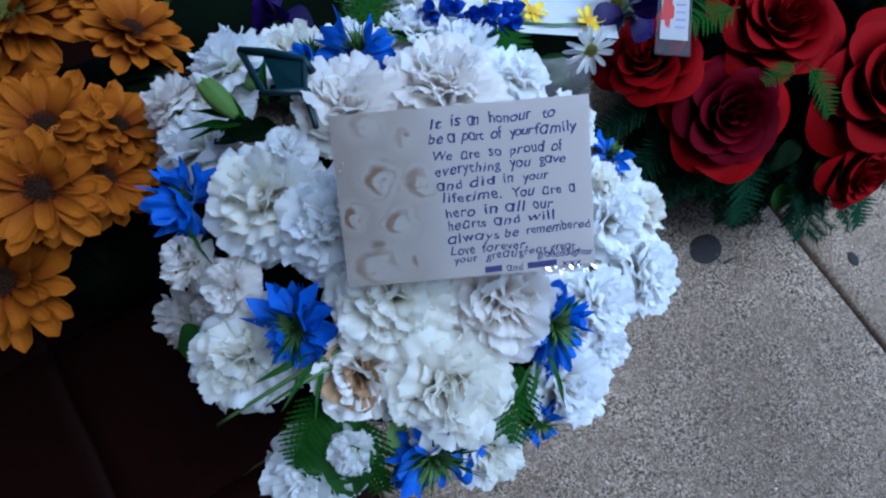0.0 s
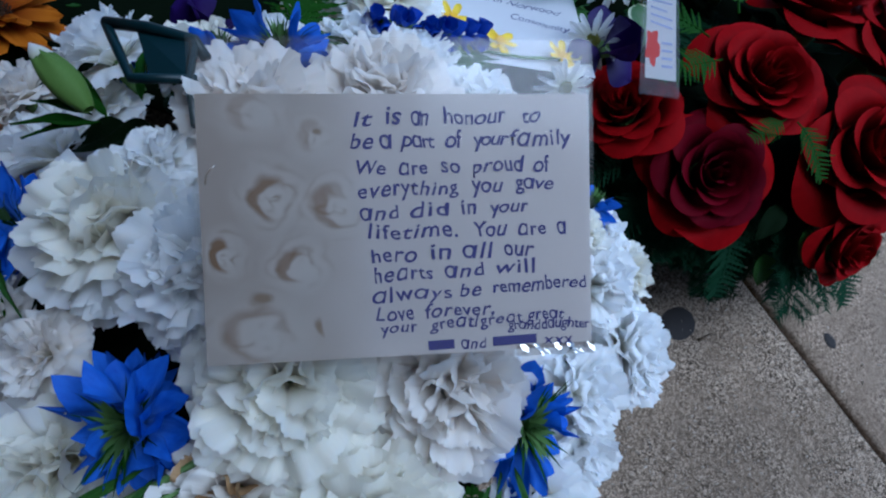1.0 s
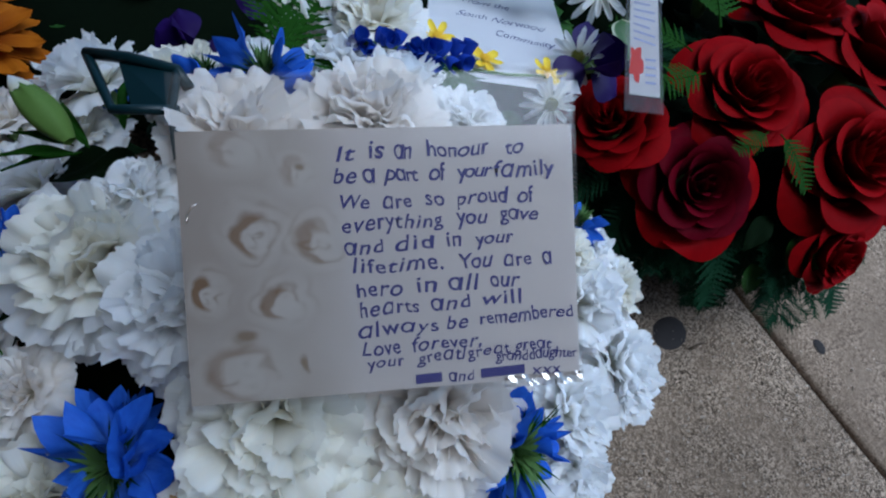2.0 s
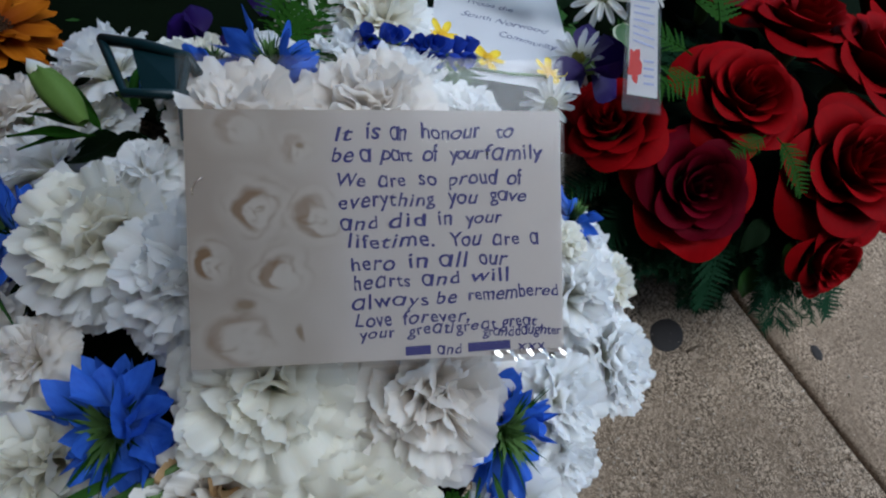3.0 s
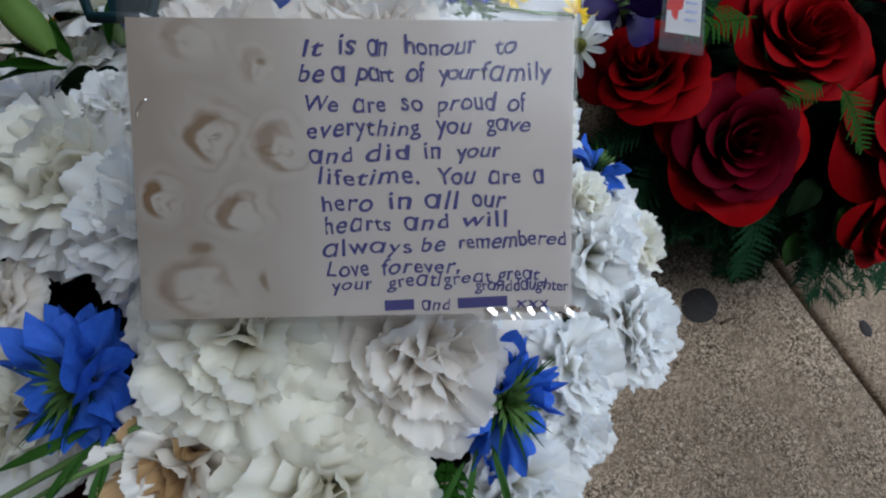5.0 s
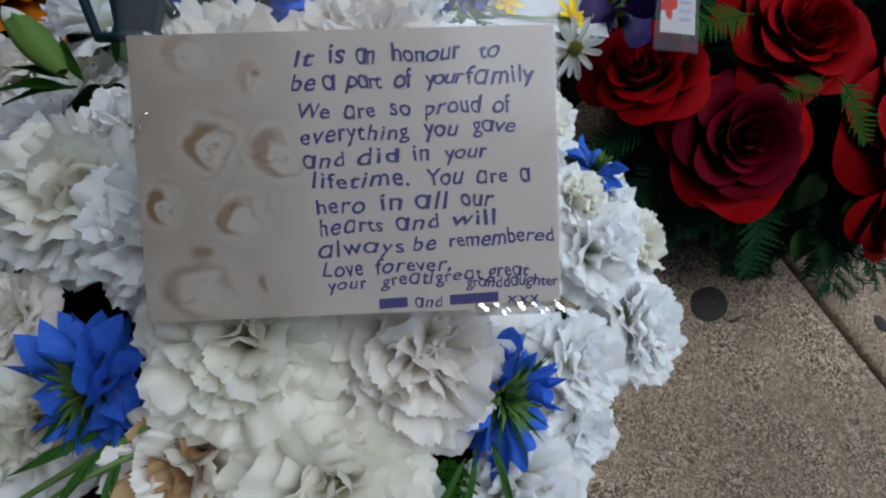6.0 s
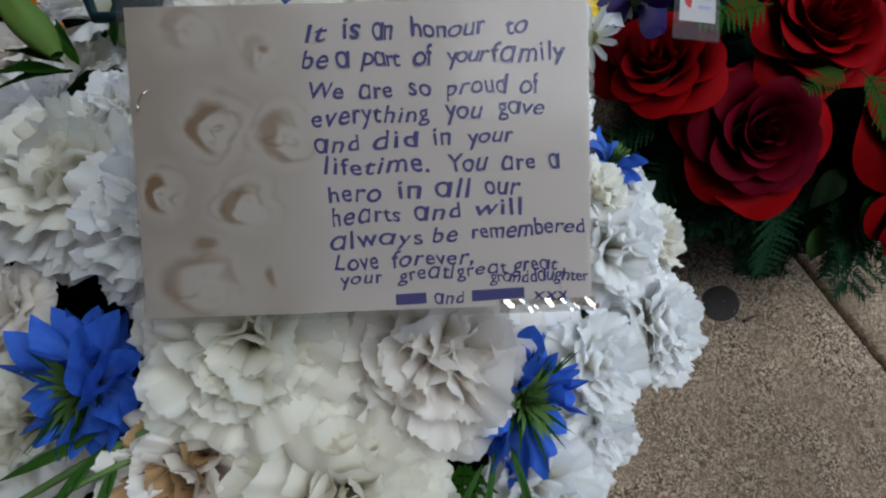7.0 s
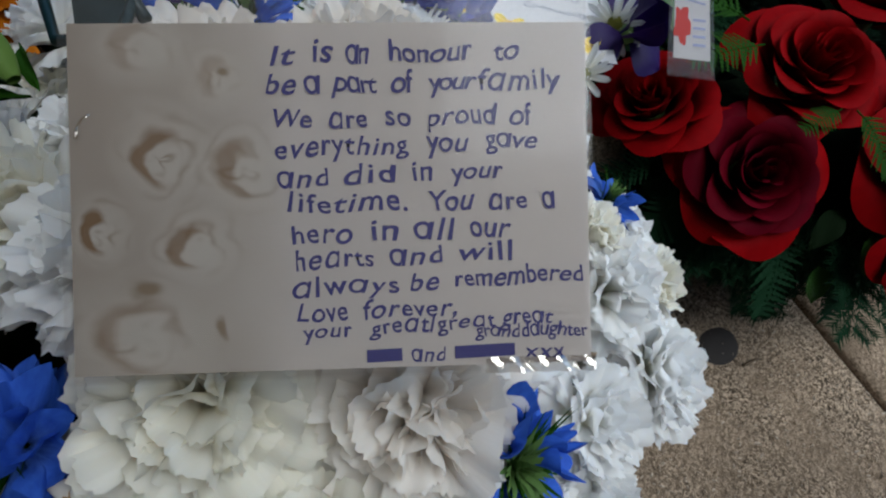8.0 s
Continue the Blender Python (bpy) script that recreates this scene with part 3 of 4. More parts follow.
def along(p, d, up=(0, 0, 1), scale=1.0):
    """A pose at p whose y axis points along d, with z as near to up as can be."""
    y = Vector(d).normalized()
    x = y.cross(Vector(up)).normalized()
    z = x.cross(y)
    m = Matrix((x, y, z)).transposed().to_4x4()
    return Matrix.Translation(p) @ m @ Matrix.Scale(scale, 4)


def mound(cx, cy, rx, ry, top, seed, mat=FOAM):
    """A lumpy bed that the stems stand in, from the ground up."""
    rng = random.Random(seed)
    prof = [(0.0, 0.80), (0.25, 0.92), (0.55, 1.0), (0.78, 0.90), (0.92, 0.62), (1.0, 0.0)]

    def at(u, v):
        a = math.pi * u
        k = min(int(v * 5), 4)
        g = v * 5 - k
        h = prof[k][0] + (prof[k + 1][0] - prof[k][0]) * g
        r = prof[k][1] + (prof[k + 1][1] - prof[k][1]) * g
        r *= 1 + 0.10 * noise.noise(Vector((2 * math.cos(a), 2 * math.sin(a), 3 * h + seed)))
        return (cx + rx * r * math.cos(a), cy + ry * r * math.sin(a), top * h)

    return sheet("foliage_bed", at, 28, 15, mat)


# ---- ground, paving, unseen light blockers ----
JOINT = Vector((0.101, 0.015, 0))
ALONG, ACROSS = Vector((0.490, -0.872, 0)), Vector((0.872, 0.490, 0))


def on_paving(a, s, z=0.0):
    """A place by its distance across from the joint and along it."""
    return JOINT + ACROSS * a + ALONG * s + Vector((0, 0, z))


thing("ground", "brown bedding mortar and bare ground under the paving", "ground", kind="structure", data=mesh_from("ground", [(-150, -150, -0.007), (150, -150, -0.007), (150, 150, -0.007), (-150, 150, -0.007)], [(0, 1, 2, 3)], SOIL))
pavement = thing("pavement", "weathered grey-brown concrete paving slabs with open joints", "pavement", kind="structure")
tiled_floor = thing("floor", "red-brown clay floor tiles with shade put into their near-black colour", "floor", kind="structure")


def slab_mesh(w, l, mat, seed, bevel=0.004):
    """A paving slab with rounded, slightly worn edges; its top lies at z = 0."""
    rng = random.Random(seed)
    xs = [0, bevel] + [w * k / 12 for k in range(1, 12)] + [w - bevel, w]
    ys = [0, bevel] + [l * k / 12 for k in range(1, 12)] + [l - bevel, l]
    vs, fs = [], []
    for y in ys:
        for x in xs:
            edge = x in (0, w) or y in (0, l)
            vs.append((x + (rng.uniform(-0.0012, 0.0012) if edge else 0), y + (rng.uniform(-0.0012, 0.0012) if edge else 0), -0.0035 if edge else 0.0004 * noise.noise(Vector((x * 25, y * 25, seed)))))
    n = len(xs)
    fs = [(j * n + i, j * n + i + 1, (j + 1) * n + i + 1, (j + 1) * n + i) for j in range(len(ys) - 1) for i in range(n - 1)]
    rim = list(range(n)) + [j * n + n - 1 for j in range(1, len(ys))] + [(len(ys) - 1) * n + i for i in range(n - 2, -1, -1)] + [j * n for j in range(len(ys) - 2, 0, -1)]
    o = len(vs)
    vs += [(vs[i][0], vs[i][1], -0.05) for i in rim]
    fs += [(rim[(k + 1) % len(rim)], rim[k], o + k, o + (k + 1) % len(rim)) for k in range(len(rim))]
    return mesh_from("slab", vs, fs, mat, None, True)


GRID = Matrix((ACROSS, -ALONG, Vector((0, 0, 1)))).transposed().to_4x4()
W1, L1, GAP = 0.512, 0.95, 0.0038
left_slab, right_slab = slab_mesh(W1 - GAP, L1 - GAP, SLAB, 1), slab_mesh(W1 - GAP, L1 - GAP, SLAB2, 2)
for a in range(-1, 4):
    for s in range(-2, 3):
        o = on_paving(a * W1 + GAP / 2, 0.62 + s * L1)
        part("slab", left_slab if a < 0 else right_slab, None, pavement, "", Matrix.Translation(o) @ GRID)
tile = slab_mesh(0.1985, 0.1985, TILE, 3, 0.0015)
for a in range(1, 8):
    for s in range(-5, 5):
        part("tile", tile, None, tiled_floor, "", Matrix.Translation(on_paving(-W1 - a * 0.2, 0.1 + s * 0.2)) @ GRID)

rng = random.Random(11)
chunks = []
for k in range(21000):
    a, s = rng.uniform(-0.49, 0.22), rng.uniform(-0.12, 0.52)
    if noise.noise(Vector((a * 26, s * 26, 0))) + rng.uniform(-0.45, 0.35) < -0.10 or (a > 0 and rng.random() < 0.85) or abs(a) < 0.006:
        continue
    c = on_paving(a, s, 0.0)
    r, t0, slim = rng.uniform(0.0010, 0.0040) * rng.uniform(0.5, 1.0), rng.uniform(0, 6.3), rng.uniform(0.18, 0.5)
    ax, ay = Vector((math.cos(t0), math.sin(t0), 0)), Vector((-math.sin(t0), math.cos(t0), 0)) * slim
    ring = [c + r * rng.uniform(0.6, 1.3) * (ax * math.cos(j * 1.2566) + ay * math.sin(j * 1.2566)) + Vector((0, 0, -0.0005)) for j in range(5)]
    chunks.append((ring + [c + ax * rng.uniform(-r, r) * 0.4 + Vector((0, 0, r * rng.uniform(0.35, 0.9)))], [(j, (j + 1) % 5, 5) for j in range(5)]))
vs, fs = join(chunks)
thing("stone_grit", "pale gritty stone chips standing out of the concrete", "grit", kind="stuff", data=mesh_from("stone_grit", vs, fs, CHIP, None, False))


def gum(x, y, rx, ry, turn, seed):
    def at(u, v):
        a = math.pi * u
        k = 1 + 0.07 * noise.noise(Vector((math.cos(a) * 1.5, math.sin(a) * 1.5, seed)))
        px, py = rx * v * k * math.cos(a), ry * v * k * math.sin(a)
        return (px, py, 0.0014 * (1 - v ** 4) - 0.0003 + 0.0002 * noise.noise(Vector((px * 200, py * 200, seed))))

    return thing("gum_spot", "flattened dark spot of old gum on the paving", "gum", Matrix.Translation((x, y, 0.0)) @ Matrix.Rotation(turn, 4, "Z"), "gum spots", data=sheet("gum_spot", at, 28, 5, GUM))


gum(0.0, 0.0, 0.0205, 0.0175, 0.5, 1)
gum(0.160, -0.018, 0.0065, 0.0085, 0.3, 5)
vs, fs = tube([(0.016, -0.0165, 0.0016), (0.021, -0.0150, 0.0020), (0.026, -0.0125, 0.0018), (0.032, -0.0110, 0.0016)], 0.0014, 6, 0.7)
thing("twig", "short dry brown twig lying on the paving", "twig", data=mesh_from("twig", vs, fs, TWIG))


def blocker_box(name, x0, x1, y0, y1, z0, z1, mat, label, category):
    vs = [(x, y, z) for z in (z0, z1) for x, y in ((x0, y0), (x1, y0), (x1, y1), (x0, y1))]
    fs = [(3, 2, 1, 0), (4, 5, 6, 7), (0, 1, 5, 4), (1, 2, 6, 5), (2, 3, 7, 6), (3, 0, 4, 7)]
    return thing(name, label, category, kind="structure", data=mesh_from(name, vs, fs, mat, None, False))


# Unseen boxes, added to block light from the south, west and above.
blocker_box("blocker_south", -1.15, 1.40, -1.45, -1.20, -0.05, 2.7, BLOCKSTONE, "added unseen brown wall that blocks light from the south", "wall")
blocker_box("blocker_west", -1.15, -0.90, -1.20, 0.90, -0.05, 2.7, BLOCKSTONE, "added unseen brown wall that blocks light from the west", "wall")
blocker_box("ceiling", -0.90, 1.40, -1.20, -0.55, 2.55, 2.65, BLOCKWOOD, "added unseen brown board that cuts the sky light from the south", "ceiling")
# Added overhead to darken the chrysanthemums and the posy's west side.
blocker_box("blocker_upper_west", -0.90, -0.27, -0.55, 0.90, 0.98, 1.06, BLOCKWOOD, "added unseen brown board that shades the flowers on the west side", "ledge")

# ---- white posy ----
DX, DY, DZ = -0.315, -0.03, 0.288


def dome(x, y):
    dx, dy = x - DX, y - DY
    k = 3.6 if dx > 0 else 3.2
    return Vector((x, y, DZ - k * dx * dx - 3.2 * dy * dy)), Vector((1.5 * k * dx, 4.8 * dy, 1)).normalized()


posy = thing("flower_posy", "domed funeral posy of white carnations and blue flowers on paving", "flower arrangement")
part("foliage_bed", mound(DX, DY, 0.125, 0.115, 0.245, 1), None, posy, "near-black green foam bed, gap shade put into its colour")

CARNATIONS = [
    (-0.385, -0.024, 0.029, "white"), (-0.351, -0.044, 0.026, "white"), (-0.320, -0.080, 0.028, "cream"), (-0.266, -0.081, 0.030, "blush"),
    (-0.297, -0.121, 0.031, "cream"), (-0.338, -0.113, 0.022, "wilted"), (-0.400, -0.101, 0.028, "white"), (-0.227, -0.125, 0.024, "white"),
    (-0.190, -0.031, 0.024, "white"), (-0.150, -0.012, 0.022, "white"), (-0.159, -0.059, 0.026, "white"), (-0.205, -0.080, 0.022, "white"),
    (-0.199, -0.010, 0.016, "white"), (-0.172, 0.006, 0.016, "white"), (-0.207, -0.103, 0.020, "white"), (-0.436, 0.062, 0.023, "white"),
    (-0.446, 0.036, 0.027, "white"), (-0.374, 0.000, 0.015, "white"), (-0.436, -0.049, 0.016, "blush"), (-0.404, -0.066, 0.015, "blush"),
    (-0.341, 0.028, 0.029, "blush"), (-0.289, 0.040, 0.031, "blush"), (-0.239, 0.062, 0.021, "white"), (-0.270, 0.092, 0.022, "white"),
]
CARNATIONS_2 = [
    (-0.391, 0.106, 0.025, "white"), (-0.306, 0.108, 0.021, "white"), (-0.372, -0.167, 0.025, "white"), (-0.276, -0.158, 0.020, "white"),
    (-0.347, -0.152, 0.013, "white"), (-0.327, -0.036, 0.028, "white"), (-0.284, -0.027, 0.028, "white"), (-0.242, -0.010, 0.027, "white"),
    (-0.243, -0.049, 0.024, "white"), (-0.214, 0.030, 0.021, "white"), (-0.469, 0.048, 0.018, "blush"), (-0.345, 0.090, 0.020, "white"),
]
for k, (x, y, r, kind) in enumerate(CARNATIONS + CARNATIONS_2):
    p, n = dome(x, y)
    n = (n + Vector((random.Random(k).uniform(-0.15, 0.15), random.Random(k + 99).uniform(-0.15, 0.15), 0))).normalized()
    text = {"white": "white carnation with frilled petals", "cream": "creamy white carnation with frilled petals", "blush": "off-white blushed carnation", "wilted": "wilting white carnation with a brown centre"}[kind]
    carnation(posy, p - n * r * 0.58, n, r * 1.07, kind, k, text)

for k, (x, y, z, r, kind) in enumerate([(-0.462, 0.062, 0.222, 0.018, "blush"), (-0.424, 0.084, 0.232, 0.023, "white"), (-0.455, -0.075, 0.200, 0.018, "blush"), (-0.428, -0.072, 0.214, 0.016, "blush")]):
    n = Vector((x - DX, y - DY, 0.14)).normalized()
    carnation(posy, Vector((x, y, z)) - n * r * 0.55, n, r * 1.1, kind, k + 60, "white carnation with frilled petals at the edge of the posy")

for k, (x, y, r, n) in enumerate([(-0.368, -0.090, 0.0225, 15), (-0.437, -0.012, 0.026, 13), (-0.240, -0.093, 0.025, 14), (-0.338, 0.070, 0.024, 8), (-0.366, 0.074, 0.021, 7), (-0.181, 0.017, 0.018, 7), (-0.304, -0.155, 0.028, 11), (-0.246, -0.144, 0.014, 6), (-0.415, 0.088, 0.015, 6)]):
    p, ax = dome(x, y)
    blue_flower(posy, p - ax * 0.004, ax, r, k, n)


def sprig(parent, me, name, x, y, dz, d, size, label=""):
    p, n = dome(x, y)
    return part(name, me, None, parent, label, along(p + n * dz, d, n, size))


# leaves that show between the heads
for k, (x, y, dx, dy, size) in enumerate([(-0.40, 0.03, -1, 0.1, 0.042), (-0.385, 0.022, -1, 0.25, 0.036), (-0.37, 0.03, -0.6, 1, 0.034), (-0.36, 0.05, 0.2, 1, 0.03), (-0.345, -0.135, -0.5, -1, 0.045), (-0.418, -0.098, -1, -0.15, 0.026), (-0.36, -0.14, 0.1, -1, 0.05), (-0.325, -0.14, 0.5, -1, 0.04), (-0.43, -0.09, -1, -0.3, 0.026), (-0.25, -0.12, 0.1, -1, 0.035), (-0.215, -0.062, 0.8, -0.4, 0.02), (-0.40, -0.055, -1, -0.8, 0.03), (-0.42, -0.03, -0.6, -1, 0.03)]):
    sprig(posy, SHADEBROAD if k < 4 or k > 8 else (PALEBROAD if k in (5, 7) else BROADLEAF), "leaf", x, y, -0.012, (dx, dy, -0.25), size)
for k, (x, y, dx, dy, size) in enumerate([(-0.36, -0.120, -0.4, -1, 0.045), (-0.34, -0.135, 0.1, -1, 0.048), (-0.255, -0.11, -0.1, -1, 0.05), (-0.30, 0.085, -0.5, 1, 0.06), (-0.25, 0.07, 0.4, 1, 0.05), (-0.235, -0.085, 0.3, -1, 0.04)]):
    sprig(posy, FRONDS[k % 2], "fern_leaf", x, y, -0.010, (dx, dy, -0.15), size)


BUDGREEN = leaf_material("bud_green", (0.05, 0.10, 0.014), (0.13, 0.21, 0.045), 0.5, 0.2, 0.12).m


def bud():
    """A closed carnation bud: ribbed green case with a white tip."""
    def case(u, v):
        a = math.pi * u
        r = 0.25 * math.sin(math.pi * (0.12 + 0.70 * v)) * (1 + 0.05 * math.cos(5 * a)) if v < 1 else 0.10
        return (r * math.cos(a), v * (1 + 0.06 * math.cos(5 * a) * v), r * math.sin(a))

    def tip(u, v):
        a = math.pi * u
        r = 0.16 * math.cos(v * math.pi / 2) * (1 + 0.1 * math.cos(3 * a))
        return (r * math.cos(a), 0.93 + 0.30 * v, r * math.sin(a))

    b = part("bud", sheet("bud", case, 20, 10, BUDGREEN), None, posy, "green carnation bud with a white tip", along((-0.400, 0.021, 0.268), (-0.019, 0.020, 0.010), (0, 0, 1), 0.024))
    part("petal", sheet("petal", tip, 14, 6, WHITE), None, b)


bud()
p0, p1 = (-0.345, -0.100, 0.268), (-0.415, -0.134, 0.232)
vs, fs = tube(arc(p0, p1, 0.006), 0.0014, 6, 0.6)
part("stalk", mesh_from("stalk", vs, fs, STEM), None, posy, "thin green stalk")
vs, fs = tube(arc((-0.35, -0.108, 0.266), (-0.385, -0.125, 0.250), 0.006), 0.001, 6, 0.6)
part("stalk", mesh_from("stalk", vs, fs, STEM), None, posy)


NARROW = leaf_mesh("leaf", LEAF, 0.055, 0.5, 0.15, 0.75)
NARROWDARK = leaf_mesh("leaf", FERN, 0.075, 0.5, 0.2, 0.75)
for k, (x, y, dz, dx, dy, size) in enumerate([(-0.398, 0.018, 0.004, -1, 0.10, 0.034), (-0.398, 0.020, 0.003, -1, -0.12, 0.030), (-0.400, 0.022, 0.006, -1, 0.35, 0.028), (-0.396, 0.022, 0.003, -0.6, 0.8, 0.032), (-0.385, 0.030, 0.002, -0.2, 1, 0.034), (-0.375, 0.034, 0.0, 0.3, 1, 0.030), (-0.352, -0.104, 0.0, 0.6, -1, 0.022), (-0.354, -0.106, 0.002, -0.2, -1, 0.026), (-0.358, -0.104, 0.002, -0.7, -1, 0.028), (-0.362, -0.102, 0.0, -1, -0.5, 0.030), (-0.250, -0.108, 0.0, -0.2, -1, 0.026), (-0.246, -0.106, 0.002, 0.3, -1, 0.028), (-0.254, -0.112, 0.0, -0.6, -1, 0.024), (-0.430, -0.030, 0.0, 0.2, -1, 0.024), (-0.426, -0.034, 0.002, 0.5, -1, 0.022), (-0.432, -0.032, 0.0, -0.3, -1, 0.024)]):
    sprig(posy, NARROWDARK if k < 6 else NARROW, "leaf", x, y, dz, (dx, dy, 0.0), size)


def card_pick():
    """The forked plastic stick that holds the card."""
    a, b, c, d, e = [Vector(q) for q in ((-0.396, 0.053, 0.278), (-0.362, 0.044, 0.282), (-0.382, 0.027, 0.280), (-0.361, 0.025, 0.284), (-0.354, 0.002, 0.290))]
    vs, fs = join([tube([a, a.lerp(b, 0.5) + Vector((0, 0, 0.002)), b, b + Vector((0.004, -0.006, -0.002))], 0.0022, 8, 1.0), tube([a, a.lerp(c, 0.5), c, d], 0.0018, 8, 1.0), tube([b, b.lerp(d, 0.5), d, e], 0.0018, 8, 0.8), tube([d, Vector((-0.36, 0.03, 0.2))], 0.003, 8, 1.0)])
    f = part("card_pick", mesh_from("card_pick", vs, fs, PLASTIC), None, posy, "dark green plastic card pick")
    t = Vector((0, 0, 0.0008))
    q = [a.lerp(b, 0.35), b, d, c.lerp(d, 0.35)]
    part("card_pick_plate", mesh_from("card_pick_plate", [v + t for v in q] + [v - t for v in q], [(0, 1, 2, 3), (7, 6, 5, 4), (0, 4, 5, 1), (1, 5, 6, 2), (2, 6, 7, 3), (3, 7, 4, 0)], PLASTIC, None, False), None, f)


card_pick()

# ---- message card in its clear sleeve ----
EX = Vector((0.1040, 0.0035, 0.0060)).normalized()
EZ = EX.cross(Vector((-0.002, 0.0645, 0.0280))).normalized()
EY = EZ.cross(EX)
CW, CH = 0.1042, 0.0703
CARD = Matrix((EX, EY, EZ)).transposed().to_4x4()
CARD.translation = Vector((-0.2880, -0.04275, 0.3150))
message = thing("message_card", "printed sympathy card with blue handwriting in a clear sleeve", "card", CARD)


def plate(name, x0, x1, y0, y1, z, thick, mat, bow=0.0):
    """A thin sheet with real thickness, its face at z."""
    bm = bmesh.new()
    n = 16
    rows = [[bm.verts.new((x0 + (x1 - x0) * i / n, y0 + (y1 - y0) * j / n, z + bow * (2 * i / n - 1) ** 2)) for i in range(n + 1)] for j in range(n + 1)]
    uv = bm.loops.layers.uv.new("uv")
    for j in range(n):
        for i in range(n):
            f = bm.faces.new((rows[j][i], rows[j][i + 1], rows[j + 1][i + 1], rows[j + 1][i]))
            for lp, (a, b) in zip(f.loops, ((i, j), (i + 1, j), (i + 1, j + 1), (i, j + 1))):
                lp[uv].uv = (a / n, b / n)
    if thick:
        bmesh.ops.solidify(bm, geom=bm.faces[:], thickness=thick)
    me = bpy.data.meshes.new(name)
    bm.to_mesh(me)
    bm.free()
    me.materials.append(mat)
    return me


paper = part("paper", plate("paper", -CW / 2, CW / 2, -CH / 2, CH / 2, 0.0, 0.0004, PRINT), None, message, "white card printed with faded cream roses")
part("sleeve", plate("sleeve", -CW / 2 - 0.0012, CW / 2 + 0.0008, -CH / 2 - 0.0016, CH / 2 + 0.0145, 0.0010, 0.0, FILM), None, message, "clear film sleeve")
part("sleeve_back", plate("sleeve_back", -CW / 2 - 0.0012, CW / 2 + 0.0008, -CH / 2 - 0.0016, CH / 2 + 0.0145, -0.0012, 0.0, FILM), None, message)


def crinkle():
    """The creased, folded edge of the film at the card's lower corner."""
    def at(u, v):
        x = CW / 2 - 0.022 + 0.0225 * (u * 0.5 + 0.5)
        return (x, -CH / 2 - 0.0016 + 0.0032 * v, 0.0013 + 0.0007 * math.sin(u * 7) * math.sin(v * 3) + 0.0004 * math.sin(u * 15 + v * 4))

    return sheet("crinkled_edge", at, 40, 5, CREASE)


part("crinkled_edge", crinkle(), None, message)
for pts in ([(-0.0500, 0.0120, 0.0012), (-0.0497, 0.0140, 0.0014), (-0.0487, 0.0158, 0.0014), (-0.0472, 0.0168, 0.0012)], [(-0.0400, 0.0395, 0.0012), (-0.0390, 0.0405, 0.0014), (-0.0382, 0.0418, 0.0012)]):
    vs, fs = tube(pts, 0.00035, 6, 0.5)
    part("crease", mesh_from("crease", vs, fs, CREASE), None, message, "shiny crease in the film")


def writing(text, x0, y0, x1, y1, high, parent, mat=INK, z=0.00022, weight=0.011, lean=0.10, name="writing"):
    """A line of writing from (x0, y0) to (x1, y1) on the parent's face, with letters that are high metres tall."""
    cu = bpy.data.curves.new("writing", "FONT")
    cu.body, cu.size, cu.shear, cu.offset = text.replace("a", "\u0251") if mat == INK else text, 1.0, lean, weight
    ob = bpy.data.objects.new("writing", cu)
    scene.collection.objects.link(ob)
    me = bpy.data.meshes.new_from_object(ob)
    if mat == INK and len(text) > 1:
        xs = [v.co.x for v in me.vertices]
        wide, want = max(xs) - min(xs), math.hypot(x1 - x0, y1 - y0) * 0.70 / high
        cu.space_character = min(1.12, max(0.85, 1 + 0.85 * (want - wide) / ((len(text) - 1) * 0.5)))
        bpy.data.meshes.remove(me)
        me = bpy.data.meshes.new_from_object(ob)
    bpy.data.objects.remove(ob)
    n = len(me.vertices)
    co = np.zeros(n * 3, dtype=np.float32)
    me.vertices.foreach_get("co", co)
    co = co.reshape(-1, 3)
    lo, hi = co[:, 0].min(), co[:, 0].max()
    k = math.hypot(x1 - x0, y1 - y0) / (hi - lo)
    a = math.atan2(y1 - y0, x1 - x0)
    rng = random.Random(text)
    X, Y = (co[:, 0] - lo) * k, co[:, 1] * high / 0.66
    X = X + 0.09 * high * np.sin(Y / high * 3.1 + X / high * 1.7 + rng.uniform(0, 6))
    Y = Y * (1 + 0.12 * np.sin(X / high * 0.9 + rng.uniform(0, 6))) + 0.07 * high * np.sin(X / high * 1.3 + rng.uniform(0, 6))
    out = np.stack([x0 + X * math.cos(a) - Y * math.sin(a), y0 + X * math.sin(a) + Y * math.cos(a), np.full(n, z)], 1)
    me.vertices.foreach_set("co", out.astype(np.float32).ravel())
    me.materials.clear()
    me.materials.append(mat)
    me.update()
    return part(name, me, None, parent)


def bars(pieces, parent, mat, z=0.00025, name="writing_bar"):
    """Plain strokes in place of words: each (x0, y0, x1, y1, thickness)."""
    for x0, y0, x1, y1, w in pieces:
        d = Vector((x1 - x0, y1 - y0, 0)).normalized()
        n = Vector((-d.y, d.x, 0)) * w / 2
        a, b = Vector((x0, y0, z)), Vector((x1, y1, z))
        part(name, mesh_from(name, [a - n, b - n, b + n, a + n], [(0, 1, 2, 3)], mat, None, False), None, parent)


def on_card(px, py):
    """Card metres from its fractions across and down."""
    return (px - 0.5) * CW, (0.5 - py) * CH


